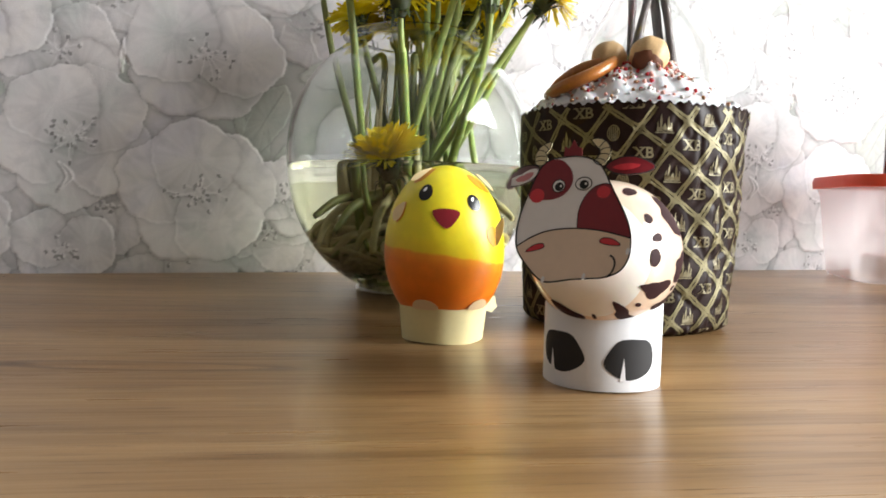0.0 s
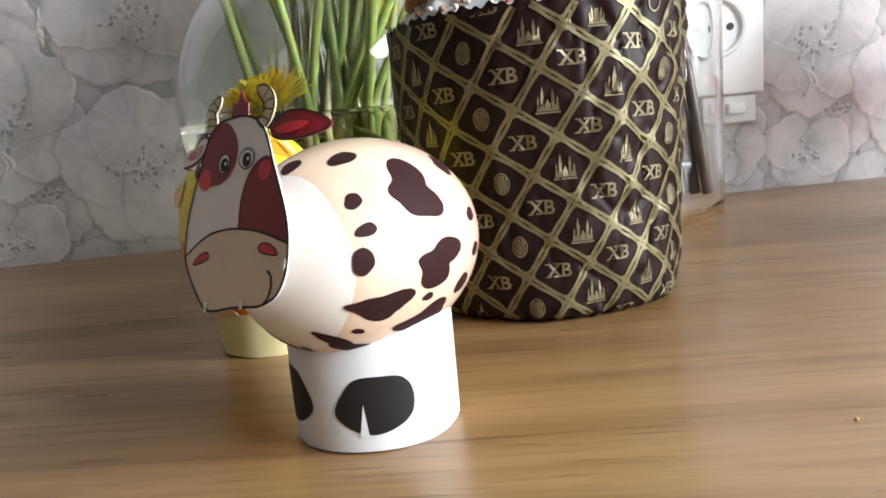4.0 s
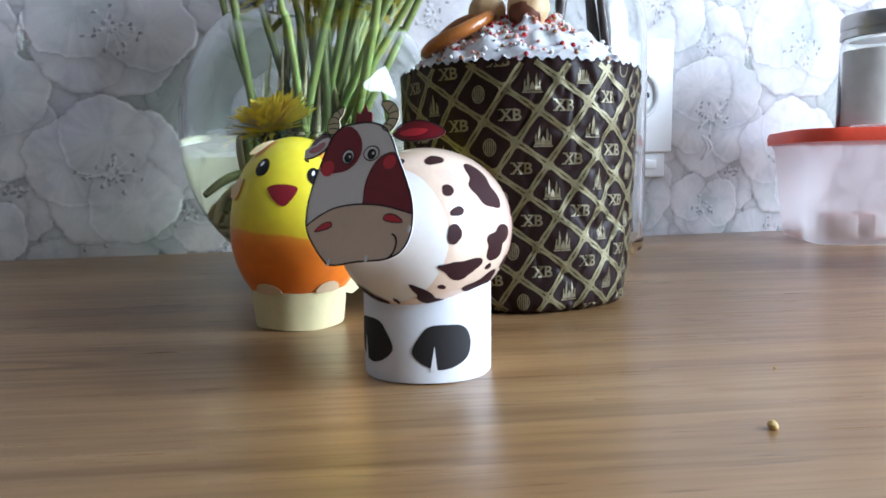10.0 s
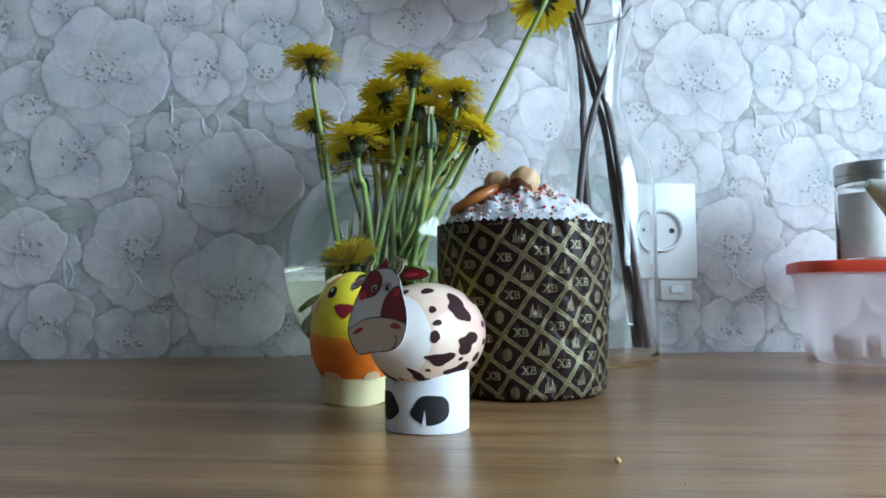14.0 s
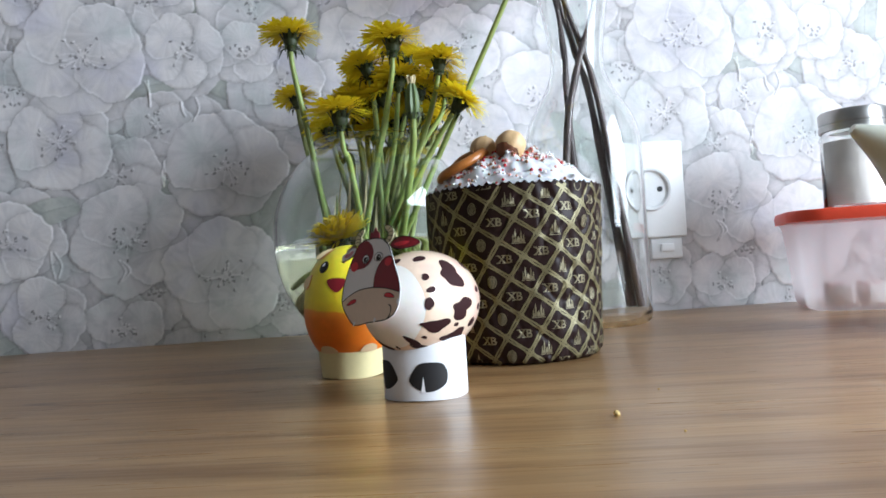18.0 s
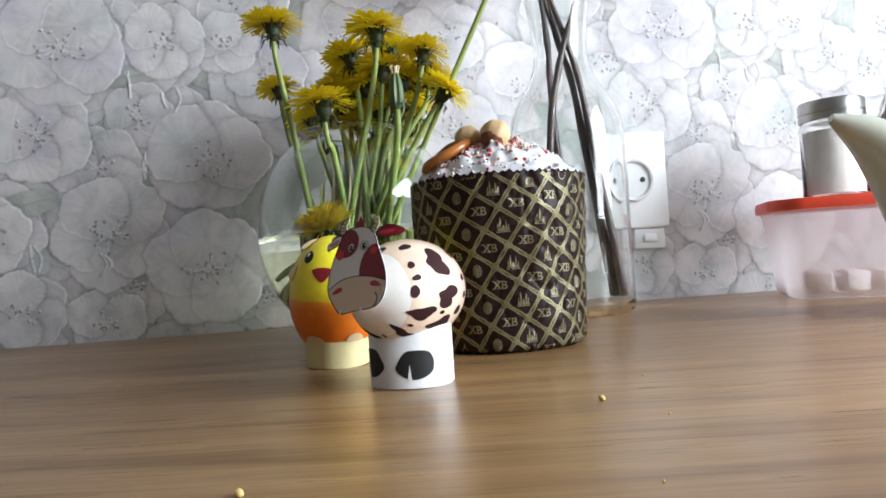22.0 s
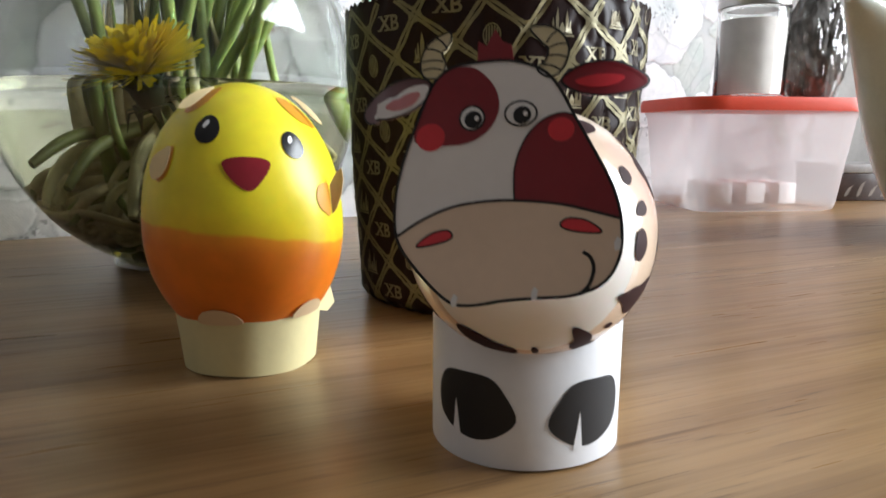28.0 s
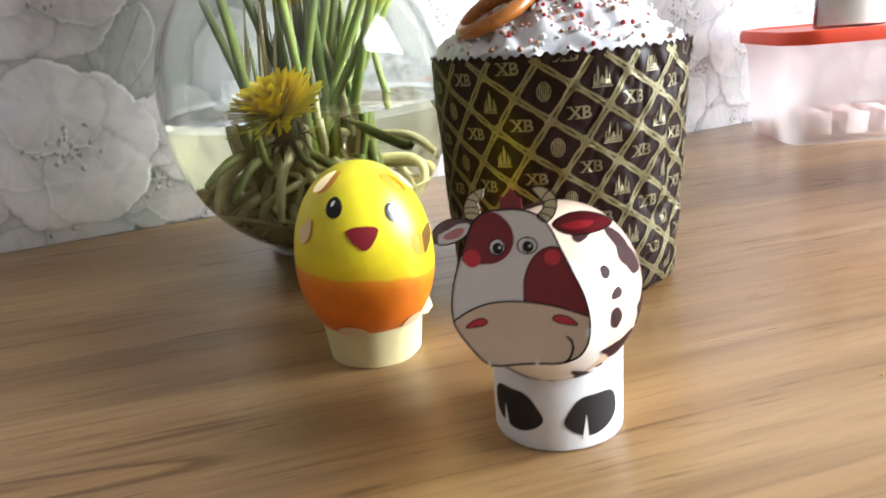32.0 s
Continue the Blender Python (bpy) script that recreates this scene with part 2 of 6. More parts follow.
def wallpaper_mat():
    """Embossed vinyl paper: off-white petals with shade painted round their edges, a grey-lilac ground, grey stamens, a
    fine linen grain.
    """
    m = bpy.data.materials.new("embossed_wallpaper")
    m.use_nodes = True
    b = m.node_tree.nodes["Principled BSDF"]
    b.inputs["Roughness"].default_value = 0.5
    # printed grey and the shade painted round petal edges share this attribute
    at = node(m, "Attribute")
    at.attribute_name = "ink_shade"
    tc = node(m, "TexCoord")
    cloud = node(m, "TexNoise", Scale=18.0, Detail=4.0)
    link(m, tc.outputs["Object"], cloud.inputs["Vector"])
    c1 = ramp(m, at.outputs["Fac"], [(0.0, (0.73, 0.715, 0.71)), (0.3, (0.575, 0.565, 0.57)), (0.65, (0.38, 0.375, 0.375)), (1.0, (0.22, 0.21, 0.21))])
    leafy = node(m, "Attribute")
    leafy.attribute_name = "green"
    wash = node(m, "MixRGB")
    wash.blend_type = "MULTIPLY"
    wash.inputs[2].default_value = (0.86, 0.92, 0.85, 1)
    link(m, leafy.outputs["Fac"], wash.inputs[0])
    link(m, c1, wash.inputs[1])
    c1 = wash.outputs[0]
    mx = node(m, "MixRGB")
    mx.blend_type = "MULTIPLY"
    mx.inputs[0].default_value = 1.0
    link(m, c1, mx.inputs[1])
    link(m, ramp(m, cloud.outputs[0], [(0.32, (0.84, 0.88, 0.87)), (0.45, (0.98, 0.96, 0.97)), (0.55, (1.0, 0.97, 0.96)), (0.68, (0.90, 0.88, 0.95))]), mx.inputs[2])
    soft = node(m, "TexNoise", Scale=75.0, Detail=4.0, Distortion=0.6)
    link(m, tc.outputs["Object"], soft.inputs["Vector"])
    mx2 = node(m, "MixRGB")
    mx2.blend_type = "MULTIPLY"
    mx2.inputs[0].default_value = 1.0
    link(m, mx.outputs[0], mx2.inputs[1])
    link(m, ramp(m, soft.outputs[0], [(0.33, (0.86, 0.86, 0.87)), (0.5, (0.99, 0.98, 0.98)), (0.66, (1.0, 1.0, 1.0))]), mx2.inputs[2])
    link(m, mx2.outputs[0], b.inputs["Base Color"])
    wv = node(m, "TexNoise", Scale=900.0, Detail=2.0)
    link(m, tc.outputs["Object"], wv.inputs["Vector"])
    bp = node(m, "Bump", Strength=0.25, Distance=0.0003)
    link(m, wv.outputs[0], bp.inputs["Height"])
    # fine slanting ribs pressed into patches of the vinyl
    rib = node(m, "TexWave", Scale=260.0, Distortion=0.0)
    mp = node(m, "Mapping")
    mp.inputs["Rotation"].default_value = (0, radians(38), 0)
    link(m, tc.outputs["Object"], mp.inputs["Vector"])
    link(m, mp.outputs[0], rib.inputs["Vector"])
    patch = node(m, "TexNoise", Scale=26.0, Detail=1.0)
    link(m, tc.outputs["Object"], patch.inputs["Vector"])
    bp2 = node(m, "Bump", Distance=0.0003)
    link(m, ramp(m, patch.outputs[0], [(0.48, (0, 0, 0)), (0.64, (0.08, 0.08, 0.08))]), bp2.inputs["Strength"])
    link(m, rib.outputs["Fac"], bp2.inputs["Height"])
    link(m, bp.outputs[0], bp2.inputs["Normal"])
    link(m, bp2.outputs[0], b.inputs["Normal"])
    return m


def chick_mat():
    """A dyed egg: yellow above an uneven slanting edge, orange below, mottled."""
    m = bpy.data.materials.new("dyed_egg")
    m.use_nodes = True
    b = m.node_tree.nodes["Principled BSDF"]
    b.inputs["Roughness"].default_value = 0.34
    b.inputs["Subsurface Weight"].default_value = 0.15
    b.inputs["Subsurface Scale"].default_value = 0.004
    tc = node(m, "TexCoord")
    sep = node(m, "SeparateXYZ")
    link(m, tc.outputs["Object"], sep.inputs[0])
    wob = node(m, "TexNoise", Scale=90.0, Detail=2.0)
    link(m, tc.outputs["Object"], wob.inputs["Vector"])
    slant = node(m, "Math")
    slant.operation = "MULTIPLY_ADD"
    slant.inputs[1].default_value = 0.15
    link(m, sep.outputs["X"], slant.inputs[0])
    link(m, sep.outputs["Z"], slant.inputs[2])
    ad = node(m, "Math")
    ad.operation = "MULTIPLY_ADD"
    ad.inputs[1].default_value = 0.003
    link(m, wob.outputs[0], ad.inputs[0])
    link(m, slant.outputs[0], ad.inputs[2])
    rng = node(m, "MapRange")
    rng.inputs["From Min"].default_value, rng.inputs["From Max"].default_value = 0.0, 0.064
    link(m, ad.outputs[0], rng.inputs["Value"])
    col = ramp(m, rng.outputs[0], [(0.0, (0.80, 0.16, 0.012)), (0.44, (0.88, 0.24, 0.015)), (0.492, (0.90, 0.33, 0.02)), (0.505, (0.88, 0.66, 0.02)), (0.58, (0.90, 0.76, 0.02)), (1.0, (0.92, 0.80, 0.035))])
    mot = node(m, "TexNoise", Scale=160.0, Detail=5.0)
    link(m, tc.outputs["Object"], mot.inputs["Vector"])
    mx = node(m, "MixRGB")
    mx.blend_type = "MULTIPLY"
    mx.inputs[0].default_value = 0.6
    link(m, col, mx.inputs[1])
    link(m, ramp(m, mot.outputs[0], [(0.3, (0.82, 0.82, 0.82)), (0.7, (1.08, 1.06, 1.0))]), mx.inputs[2])
    link(m, mx.outputs[0], b.inputs["Base Color"])
    bp = node(m, "Bump", Strength=0.12, Distance=0.0004)
    link(m, mot.outputs[0], bp.inputs["Height"])
    link(m, bp.outputs[0], b.inputs["Normal"])
    return m


WOOD, PAPER_WALL, WATER, MILKY, CHICK = wood_mat(), wallpaper_mat(), water_mat(), milky_plastic(), chick_mat()
GLASS = clear_glass("clear_glass")
WATER_LINER = clear_glass("water_liner", (0.78, 0.78, 0.66), 0.0)
GLASS_LINER = clear_glass("glass_liner", (0.85, 0.865, 0.84), 1.0)
THICK_GLASS = solid_glass("thick_glass", (0.97, 0.985, 0.975))
PLASTER = mat("plaster", (0.46, 0.445, 0.43), 0.8, bump=0.3, bump_scale=80)
FLOOR = mat("floor_vinyl", (0.22, 0.15, 0.10), 0.5, var=0.25, scale=8)
WHITE_PAPER = mat("white_paper", (0.82, 0.82, 0.84), 0.55, var=0.03, bump=0.1)
CARD_WHITE = mat("card_white", (0.88, 0.87, 0.88), 0.32, var=0.03, coat=0.15)
CARD_TAN = mat("card_tan", (0.80, 0.64, 0.50), 0.32, var=0.05, coat=0.15)
CARD_MAROON = mat("card_maroon", (0.24, 0.014, 0.023), 0.3, var=0.12, coat=0.15)
CARD_RED = mat("card_red", (0.66, 0.035, 0.05), 0.3, var=0.1, coat=0.15)
CARD_PINK = mat("card_pink", (0.62, 0.25, 0.27), 0.35, var=0.1)
CARD_DUSK = mat("card_dusk", (0.17, 0.085, 0.095), 0.35, var=0.12)
CARD_CREAM = mat("card_cream", (0.74, 0.66, 0.42), 0.35, var=0.08)
INK = mat("black_ink", (0.009, 0.008, 0.009), 0.6, var=0.2)
EYE_BLACK = mat("eye_black", (0.012, 0.011, 0.012), 0.2, var=0.1)
SPOT = mat("spot_brown", (0.036, 0.013, 0.014), 0.6, var=0.15, spec=0.12)
SLEEVE = mat("peach_sleeve", (0.86, 0.66, 0.50), 0.2, var=0.07, scale=70, bump=0.12, bump_scale=240, coat=0.35)
# pink blotches in the sleeve's print
blot = node(SLEEVE, "TexNoise", Scale=55.0, Detail=2.0)
link(SLEEVE, node(SLEEVE, "TexCoord").outputs["Object"], blot.inputs["Vector"])
tint_ = node(SLEEVE, "MixRGB")
base_in = SLEEVE.node_tree.nodes["Principled BSDF"].inputs["Base Color"]
link(SLEEVE, base_in.links[0].from_socket, tint_.inputs[1])
tint_.inputs[2].default_value = (0.86, 0.50, 0.44, 1)
link(SLEEVE, ramp(SLEEVE, blot.outputs[0], [(0.52, (0, 0, 0)), (0.68, (0.75, 0.75, 0.75))]), tint_.inputs[0])
link(SLEEVE, tint_.outputs[0], base_in)
SHELL = mat("egg_shell", (0.84, 0.80, 0.75), 0.38, var=0.03, bump=0.06, bump_scale=900, sub=0.1)
CUP = mat("cream_card", (0.74, 0.66, 0.35), 0.6, var=0.06, bump=0.1)
TAB = mat("card_beige", (0.74, 0.56, 0.34), 0.4, var=0.06)
FLAP = mat("flap_cream", (0.86, 0.68, 0.36), 0.4, var=0.1)
# amber that stands for the shade beside a lifted flap
FLAP_SHADE = mat("flap_shade_amber", (0.70, 0.31, 0.02), 0.4, var=0.15)
BROWN_PAPER = mat("brown_wrapper", (0.020, 0.010, 0.009), 0.40, var=0.2, scale=120, bump=0.12, bump_scale=400, spec=0.13)
GOLD = mat("gold_print", (0.20, 0.172, 0.085), 0.45, metal=0.35, var=0.25, scale=260)
GOLD_DULL = mat("gold_print_dull", (0.21, 0.18, 0.105), 0.45, metal=0.35, var=0.3, scale=260)
FROSTING = mat("white_frosting", (0.74, 0.74, 0.76), 0.25, var=0.06, bump=0.5, bump_scale=200, sub=0.1)
CAKE = mat("cake_crumb", (0.42, 0.22, 0.08), 0.8, var=0.3, bump=0.6, bump_scale=300)
PRETZEL = mat("pretzel_crust", (0.42, 0.145, 0.026), 0.3, var=0.3, scale=110, bump=0.2, bump_scale=300, coat=0.3)
NUT = mat("nut_cream", (0.66, 0.44, 0.22), 0.5, var=0.2, scale=150, bump=0.3)
NUT_SKIN = mat("nut_skin", (0.16, 0.055, 0.025), 0.55, var=0.3, scale=200, bump=0.4)
SUGAR_RED = mat("sugar_red", (0.45, 0.02, 0.03), 0.25, var=0.2)
SUGAR_PINK = mat("sugar_pink", (0.72, 0.36, 0.30), 0.3, var=0.15)
SUGAR_WHITE = mat("sugar_white", (0.82, 0.80, 0.78), 0.3, var=0.05)
SUGAR_BRONZE = mat("sugar_bronze", (0.34, 0.17, 0.08), 0.3, metal=0.3, var=0.2)
STEM = mat("stem_green", (0.25, 0.32, 0.085), 0.42, var=0.3, scale=40, bump=0.15, sub=0.1)
STEM_DARK = mat("stem_olive", (0.20, 0.23, 0.07), 0.5, var=0.35, scale=40, bump=0.2)
STEM_OLD = mat("stem_brown", (0.62, 0.53, 0.32), 0.55, var=0.3, scale=50, bump=0.2)
CUT_STEM = mat("stem_tan", (0.76, 0.69, 0.42), 0.55, var=0.3, scale=50, bump=0.2)
BRACT = mat("bract_green", (0.032, 0.046, 0.014), 0.55, var=0.3, scale=90, bump=0.2)
BUD_GREEN = mat("bud_green", (0.10, 0.145, 0.05), 0.5, var=0.3, scale=90, bump=0.2)
PETAL = mat("petal_yellow", (0.90, 0.76, 0.018), 0.5, var=0.22, scale=140)
PETAL_IN = mat("petal_gold", (0.86, 0.62, 0.012), 0.5, var=0.28, scale=140)
for thin in (PETAL, PETAL_IN):
    # petals let some light through
    out_, body_ = thin.node_tree.nodes["Material Output"], thin.node_tree.nodes["Principled BSDF"]
    glow_ = node(thin, "BsdfTranslucent", Color=(0.86, 0.66, 0.012, 1))
    blend_ = node(thin, "MixShader")
    blend_.inputs[0].default_value = 0.4
    link(thin, body_.outputs[0], blend_.inputs[1])
    link(thin, glow_.outputs[0], blend_.inputs[2])
    link(thin, blend_.outputs[0], out_.inputs[0])
TWIG = mat("twig_brown", (0.046, 0.028, 0.025), 0.45, var=0.4, scale=90, bump=0.5, bump_scale=200)
SILK_PINK = mat("silk_pink", (0.80, 0.30, 0.44), 0.6, var=0.2, scale=60)
SILK_WHITE = mat("silk_white", (0.82, 0.80, 0.84), 0.6, var=0.06, scale=60)
STEEL = mat("brushed_steel", (0.50, 0.49, 0.47), 0.32, metal=1.0, var=0.08, scale=80)
SALT = mat("salt_grains", (0.62, 0.56, 0.52), 0.9, var=0.10, scale=120, bump=0.4, bump_scale=900)
RED_LID = mat("red_lid", (0.80, 0.075, 0.03), 0.38, var=0.05, sub=0.1)
SUGAR_CUBE = mat("sugar_lump", (0.92, 0.88, 0.86), 0.85, var=0.05, bump=0.4, bump_scale=800)
CELADON = mat("glazed_ceramic", (0.55, 0.56, 0.47), 0.22, var=0.05, coat=0.3)
SOCKET = mat("socket_plastic", (0.90, 0.90, 0.90), 0.35, var=0.03)
SOCKET_GREY = mat("socket_grey", (0.78, 0.78, 0.78), 0.45, var=0.06)
DARK = mat("dark_hole", (0.02, 0.02, 0.02), 0.6)
BAG_TEA = mat("dried_herbs", (0.085, 0.075, 0.068), 0.8, var=0.7, scale=110, bump=0.8, bump_scale=160)
BAG = clear_glass("cellophane", (0.93, 0.93, 0.92), 2.2)
CARTON_LID = mat("carton_lid_grey", (0.30, 0.28, 0.27), 0.35, var=0.3)
CARTON_PALE = mat("carton_pale_print", (0.20, 0.16, 0.13), 0.4, var=0.4)
CHOC_BOX = mat("brown_carton", (0.05, 0.03, 0.025), 0.3, var=0.5, scale=50)
CRUMB = mat("bread_crumb", (0.62, 0.44, 0.16), 0.7, var=0.3, bump=0.4)

# ---- mesh helpers ----


def put(name, bm, material, parent=None, label="", smooth=True):
    me = bpy.data.meshes.new(name)
    bmesh.ops.recalc_face_normals(bm, faces=bm.faces)
    bm.to_mesh(me)
    bm.free()
    mats = material if isinstance(material, (list, tuple)) else [material]
    for mm in mats:
        me.materials.append(mm)
    if smooth:
        me.shade_smooth()
        me.set_sharp_from_angle(angle=radians(50))
    ob = new(name, me)
    if parent is not None:
        ob.parent = parent
    return tagged(ob, label)


part = put


def thing(name, at, label, category, group="", kind=""):
    e = new(name)
    e.empty_display_size = 0.01
    e.location = at
    return tagged(e, label, category, group, kind)


def add_box(bm, x0, x1, y0, y1, z0, z1, bevel=0.0, m=None):
    r = bmesh.ops.create_cube(bm, size=1.0)
    vs = r["verts"]
    for v in vs:
        v.co = Vector(((x0 + x1) / 2 + v.co.x * (x1 - x0), (y0 + y1) / 2 + v.co.y * (y1 - y0), (z0 + z1) / 2 + v.co.z * (z1 - z0)))
    if bevel:
        es = list({e for v in vs for e in v.link_edges})
        r2 = bmesh.ops.bevel(bm, geom=es, offset=bevel, segments=2, affect="EDGES", profile=0.5)
        vs = list({v for f in r2["faces"] for v in f.verts} | {v for v in vs if v.is_valid})
    if m is not None:
        bmesh.ops.transform(bm, matrix=m, verts=vs)
    return vs


def box_bm(*a, **k):
    bm = bmesh.new()
    add_box(bm, *a, **k)
    return bm


def lathe(profile, seg=48, wob=None, a0=0.0):
    """Turn (r, z) pairs round the z axis. wob(angle, i, r, z) gives a changed (r, z)."""
    bm = bmesh.new()
    rings = []
    for i, (r, z) in enumerate(profile):
        if r < 1e-6:
            rings.append([bm.verts.new((0, 0, z))])
            continue
        ring = []
        for k in range(seg):
            a = a0 + 2 * math.pi * k / seg
            rr, zz = wob(a, i, r, z) if wob else (r, z)
            ring.append(bm.verts.new((rr * math.cos(a), rr * math.sin(a), zz)))
        rings.append(ring)
    for p, q in zip(rings, rings[1:]):
        for k in range(seg):
            j = (k + 1) % seg
            if len(p) == 1 and len(q) == 1:
                continue
            if len(p) == 1:
                bm.faces.new((p[0], q[k], q[j]))
            elif len(q) == 1:
                bm.faces.new((p[k], p[j], q[0]))
            else:
                bm.faces.new((p[k], p[j], q[j], q[k]))
    return bm


def smooth_path(pts, n=8, closed=False):
    """A Catmull-Rom curve through the points."""
    pts = [Vector(p) for p in pts]
    out = []
    cnt = len(pts)
    for i in range(cnt if closed else cnt - 1):
        p0 = pts[(i - 1) % cnt] if closed or i > 0 else pts[0] * 2 - pts[1]
        p1, p2 = pts[i], pts[(i + 1) % cnt]
        p3 = pts[(i + 2) % cnt] if closed or i + 2 < cnt else p2 * 2 - p1
        for k in range(n):
            t = k / n
            out.append(0.5 * ((2 * p1) + (p2 - p0) * t + (2 * p0 - 5 * p1 + 4 * p2 - p3) * t * t + (3 * p1 - p0 - 3 * p2 + p3) * t ** 3))
    if not closed:
        out.append(pts[-1])
    return out


def tube(bm, path, radii, sides=8, closed=False):
    """A round bar along the path; radii is one number or a function of 0..1."""
    n = len(path)
    rings = []
    side = None
    for i, p in enumerate(path):
        a = path[(i + 1) % n] if closed or i < n - 1 else path[i]
        b = path[i - 1] if closed or i > 0 else path[0]
        d = (a - b).normalized()
        if side is None:
            side = d.orthogonal().normalized()
        side = (side - d * side.dot(d)).normalized()
        up = d.cross(side)
        r = radii(i / (n - 1)) if callable(radii) else radii
        rings.append([bm.verts.new(p + (side * math.cos(2 * math.pi * k / sides) + up * math.sin(2 * math.pi * k / sides)) * r) for k in range(sides)])
    for i in range(n if closed else n - 1):
        p, q = rings[i], rings[(i + 1) % n]
        for k in range(sides):
            j = (k + 1) % sides
            bm.faces.new((p[k], p[j], q[j], q[k]))
    if not closed:
        bm.faces.new(rings[0][::-1])
        bm.faces.new(rings[-1])
    return bm


def plate(outline, surf, thick, bm=None, inner=0):
    """A thin sheet with a 2D outline, laid on a surface: surf(x, y, offset) gives the place."""
    bm = bm or bmesh.new()
    flat = bmesh.new()
    vs = [flat.verts.new((p[0], p[1], 0)) for p in outline]
    es = [flat.edges.new((vs[i], vs[(i + 1) % len(vs)])) for i in range(len(vs))]
    bmesh.ops.triangle_fill(flat, edges=es, use_beauty=True)
    for _ in range(inner):
        bmesh.ops.subdivide_edges(flat, edges=flat.edges[:], cuts=1)
    bmesh.ops.triangulate(flat, faces=flat.faces[:])
    flat.verts.ensure_lookup_table()
    top = {v: bm.verts.new(surf(v.co.x, v.co.y, thick)) for v in flat.verts}
    low = {v: bm.verts.new(surf(v.co.x, v.co.y, 0.0)) for v in flat.verts if v.is_boundary}
    for f in flat.faces:
        bm.faces.new([top[v] for v in f.verts])
    for e in flat.edges:
        if e.is_boundary:
            a, b = e.verts
            bm.faces.new((top[a], top[b], low[b], low[a]))
    flat.free()
    return bm


def decal(outline, surf, thick, rings=5):
    """A thin sheet laid on a surface, netted in rings round its middle so that it follows the curve."""
    bm = bmesh.new()
    n = len(outline)
    cx, cy = sum(p[0] for p in outline) / n, sum(p[1] for p in outline) / n
    hub = bm.verts.new(surf(cx, cy, thick))
    last = None
    for k in range(1, rings + 1):
        f = k / rings
        row = [bm.verts.new(surf(cx + (x - cx) * f, cy + (y - cy) * f, thick)) for x, y in outline]
        for i in range(n):
            j = (i + 1) % n
            bm.faces.new((hub, row[i], row[j]) if last is None else (last[i], row[i], row[j], last[j]))
        last = row
    low = [bm.verts.new(surf(x, y, 0.0)) for x, y in outline]
    for i in range(n):
        j = (i + 1) % n
        bm.faces.new((last[i], low[i], low[j], last[j]))
    return bm


def ring2d(cx, cy, rx, ry, n=20, rot=0.0):
    c, s = math.cos(rot), math.sin(rot)
    return [(cx + rx * math.cos(t) * c - ry * math.sin(t) * s, cy + rx * math.cos(t) * s + ry * math.sin(t) * c) for t in (2 * math.pi * i / n for i in range(n))]


def curve2d(pts, n=6):
    return [(p.x, p.y) for p in smooth_path([(x, y, 0) for x, y in pts], n, True)]


def ribbon2d(pts, w, n=6, closed=False):
    """A line of width w along the points, as a list of short four-cornered pieces."""
    path = smooth_path([(x, y, 0) for x, y in pts], n, closed)
    cnt = len(path)
    L, R = [], []
    for i, p in enumerate(path):
        a = path[(i + 1) % cnt] if closed or i < cnt - 1 else p
        b = path[i - 1] if closed or i > 0 else p
        d = (a - b).normalized()
        o = Vector((-d.y, d.x, 0)) * w / 2
        L.append(p + o)
        R.append(p - o)
    return [[(q.x, q.y) for q in (L[i], L[(i + 1) % cnt], R[(i + 1) % cnt], R[i])] for i in range(cnt if closed else cnt - 1)]


def strips(pieces, surf, off, bm=None):
    bm = bm or bmesh.new()
    for piece in pieces:
        bm.faces.new([bm.verts.new(surf(x, y, off)) for x, y in piece])
    return bm


# ---- the room ----
FLOOR_Z, CEIL_Z, WEST_X, SOUTH_Y = -0.75, 1.85, -2.2, -2.6
tagged(put("floor", box_bm(WEST_X, EAST_X + 0.2, SOUTH_Y, WALL_Y + 0.2, FLOOR_Z - 0.1, FLOOR_Z), FLOOR), "plain brown vinyl floor of the kitchen", "floor", kind="structure")
tagged(put("ceiling", box_bm(WEST_X - 0.1, EAST_X + 0.2, SOUTH_Y - 0.1, WALL_Y + 0.2, CEIL_Z, CEIL_Z + 0.1), PLASTER), "plain pale ceiling of the kitchen", "ceiling", kind="structure")
tagged(put("wall_north", box_bm(WEST_X, EAST_X, WALL_Y + 0.004, WALL_Y + 0.2, FLOOR_Z, CEIL_Z), PLASTER), "pale plaster wall under the wallpaper", "wall", kind="structure")
tagged(put("wall_south", box_bm(WEST_X, EAST_X, SOUTH_Y - 0.1, SOUTH_Y, FLOOR_Z, CEIL_Z), PLASTER), "plain pale wall of the kitchen", "wall", kind="structure")
tagged(put("wall_west", box_bm(WEST_X - 0.1, WEST_X, SOUTH_Y - 0.1, WALL_Y + 0.2, FLOOR_Z, CEIL_Z), PLASTER), "plain pale wall of the kitchen", "wall", kind="structure")
bm = bmesh.new()
ex0, ex1 = EAST_X, EAST_X + 0.2
add_box(bm, ex0, ex1, SOUTH_Y - 0.1, WIN[0], FLOOR_Z, CEIL_Z)
add_box(bm, ex0, ex1, WIN[1], WALL_Y + 0.2, FLOOR_Z, CEIL_Z)
add_box(bm, ex0, ex1, WIN[0], WIN[1], FLOOR_Z, WIN[2])
add_box(bm, ex0, ex1, WIN[0], WIN[1], WIN[3], CEIL_Z)
tagged(put("wall_east", bm, PLASTER), "plain pale wall with a window opening", "wall", kind="structure")

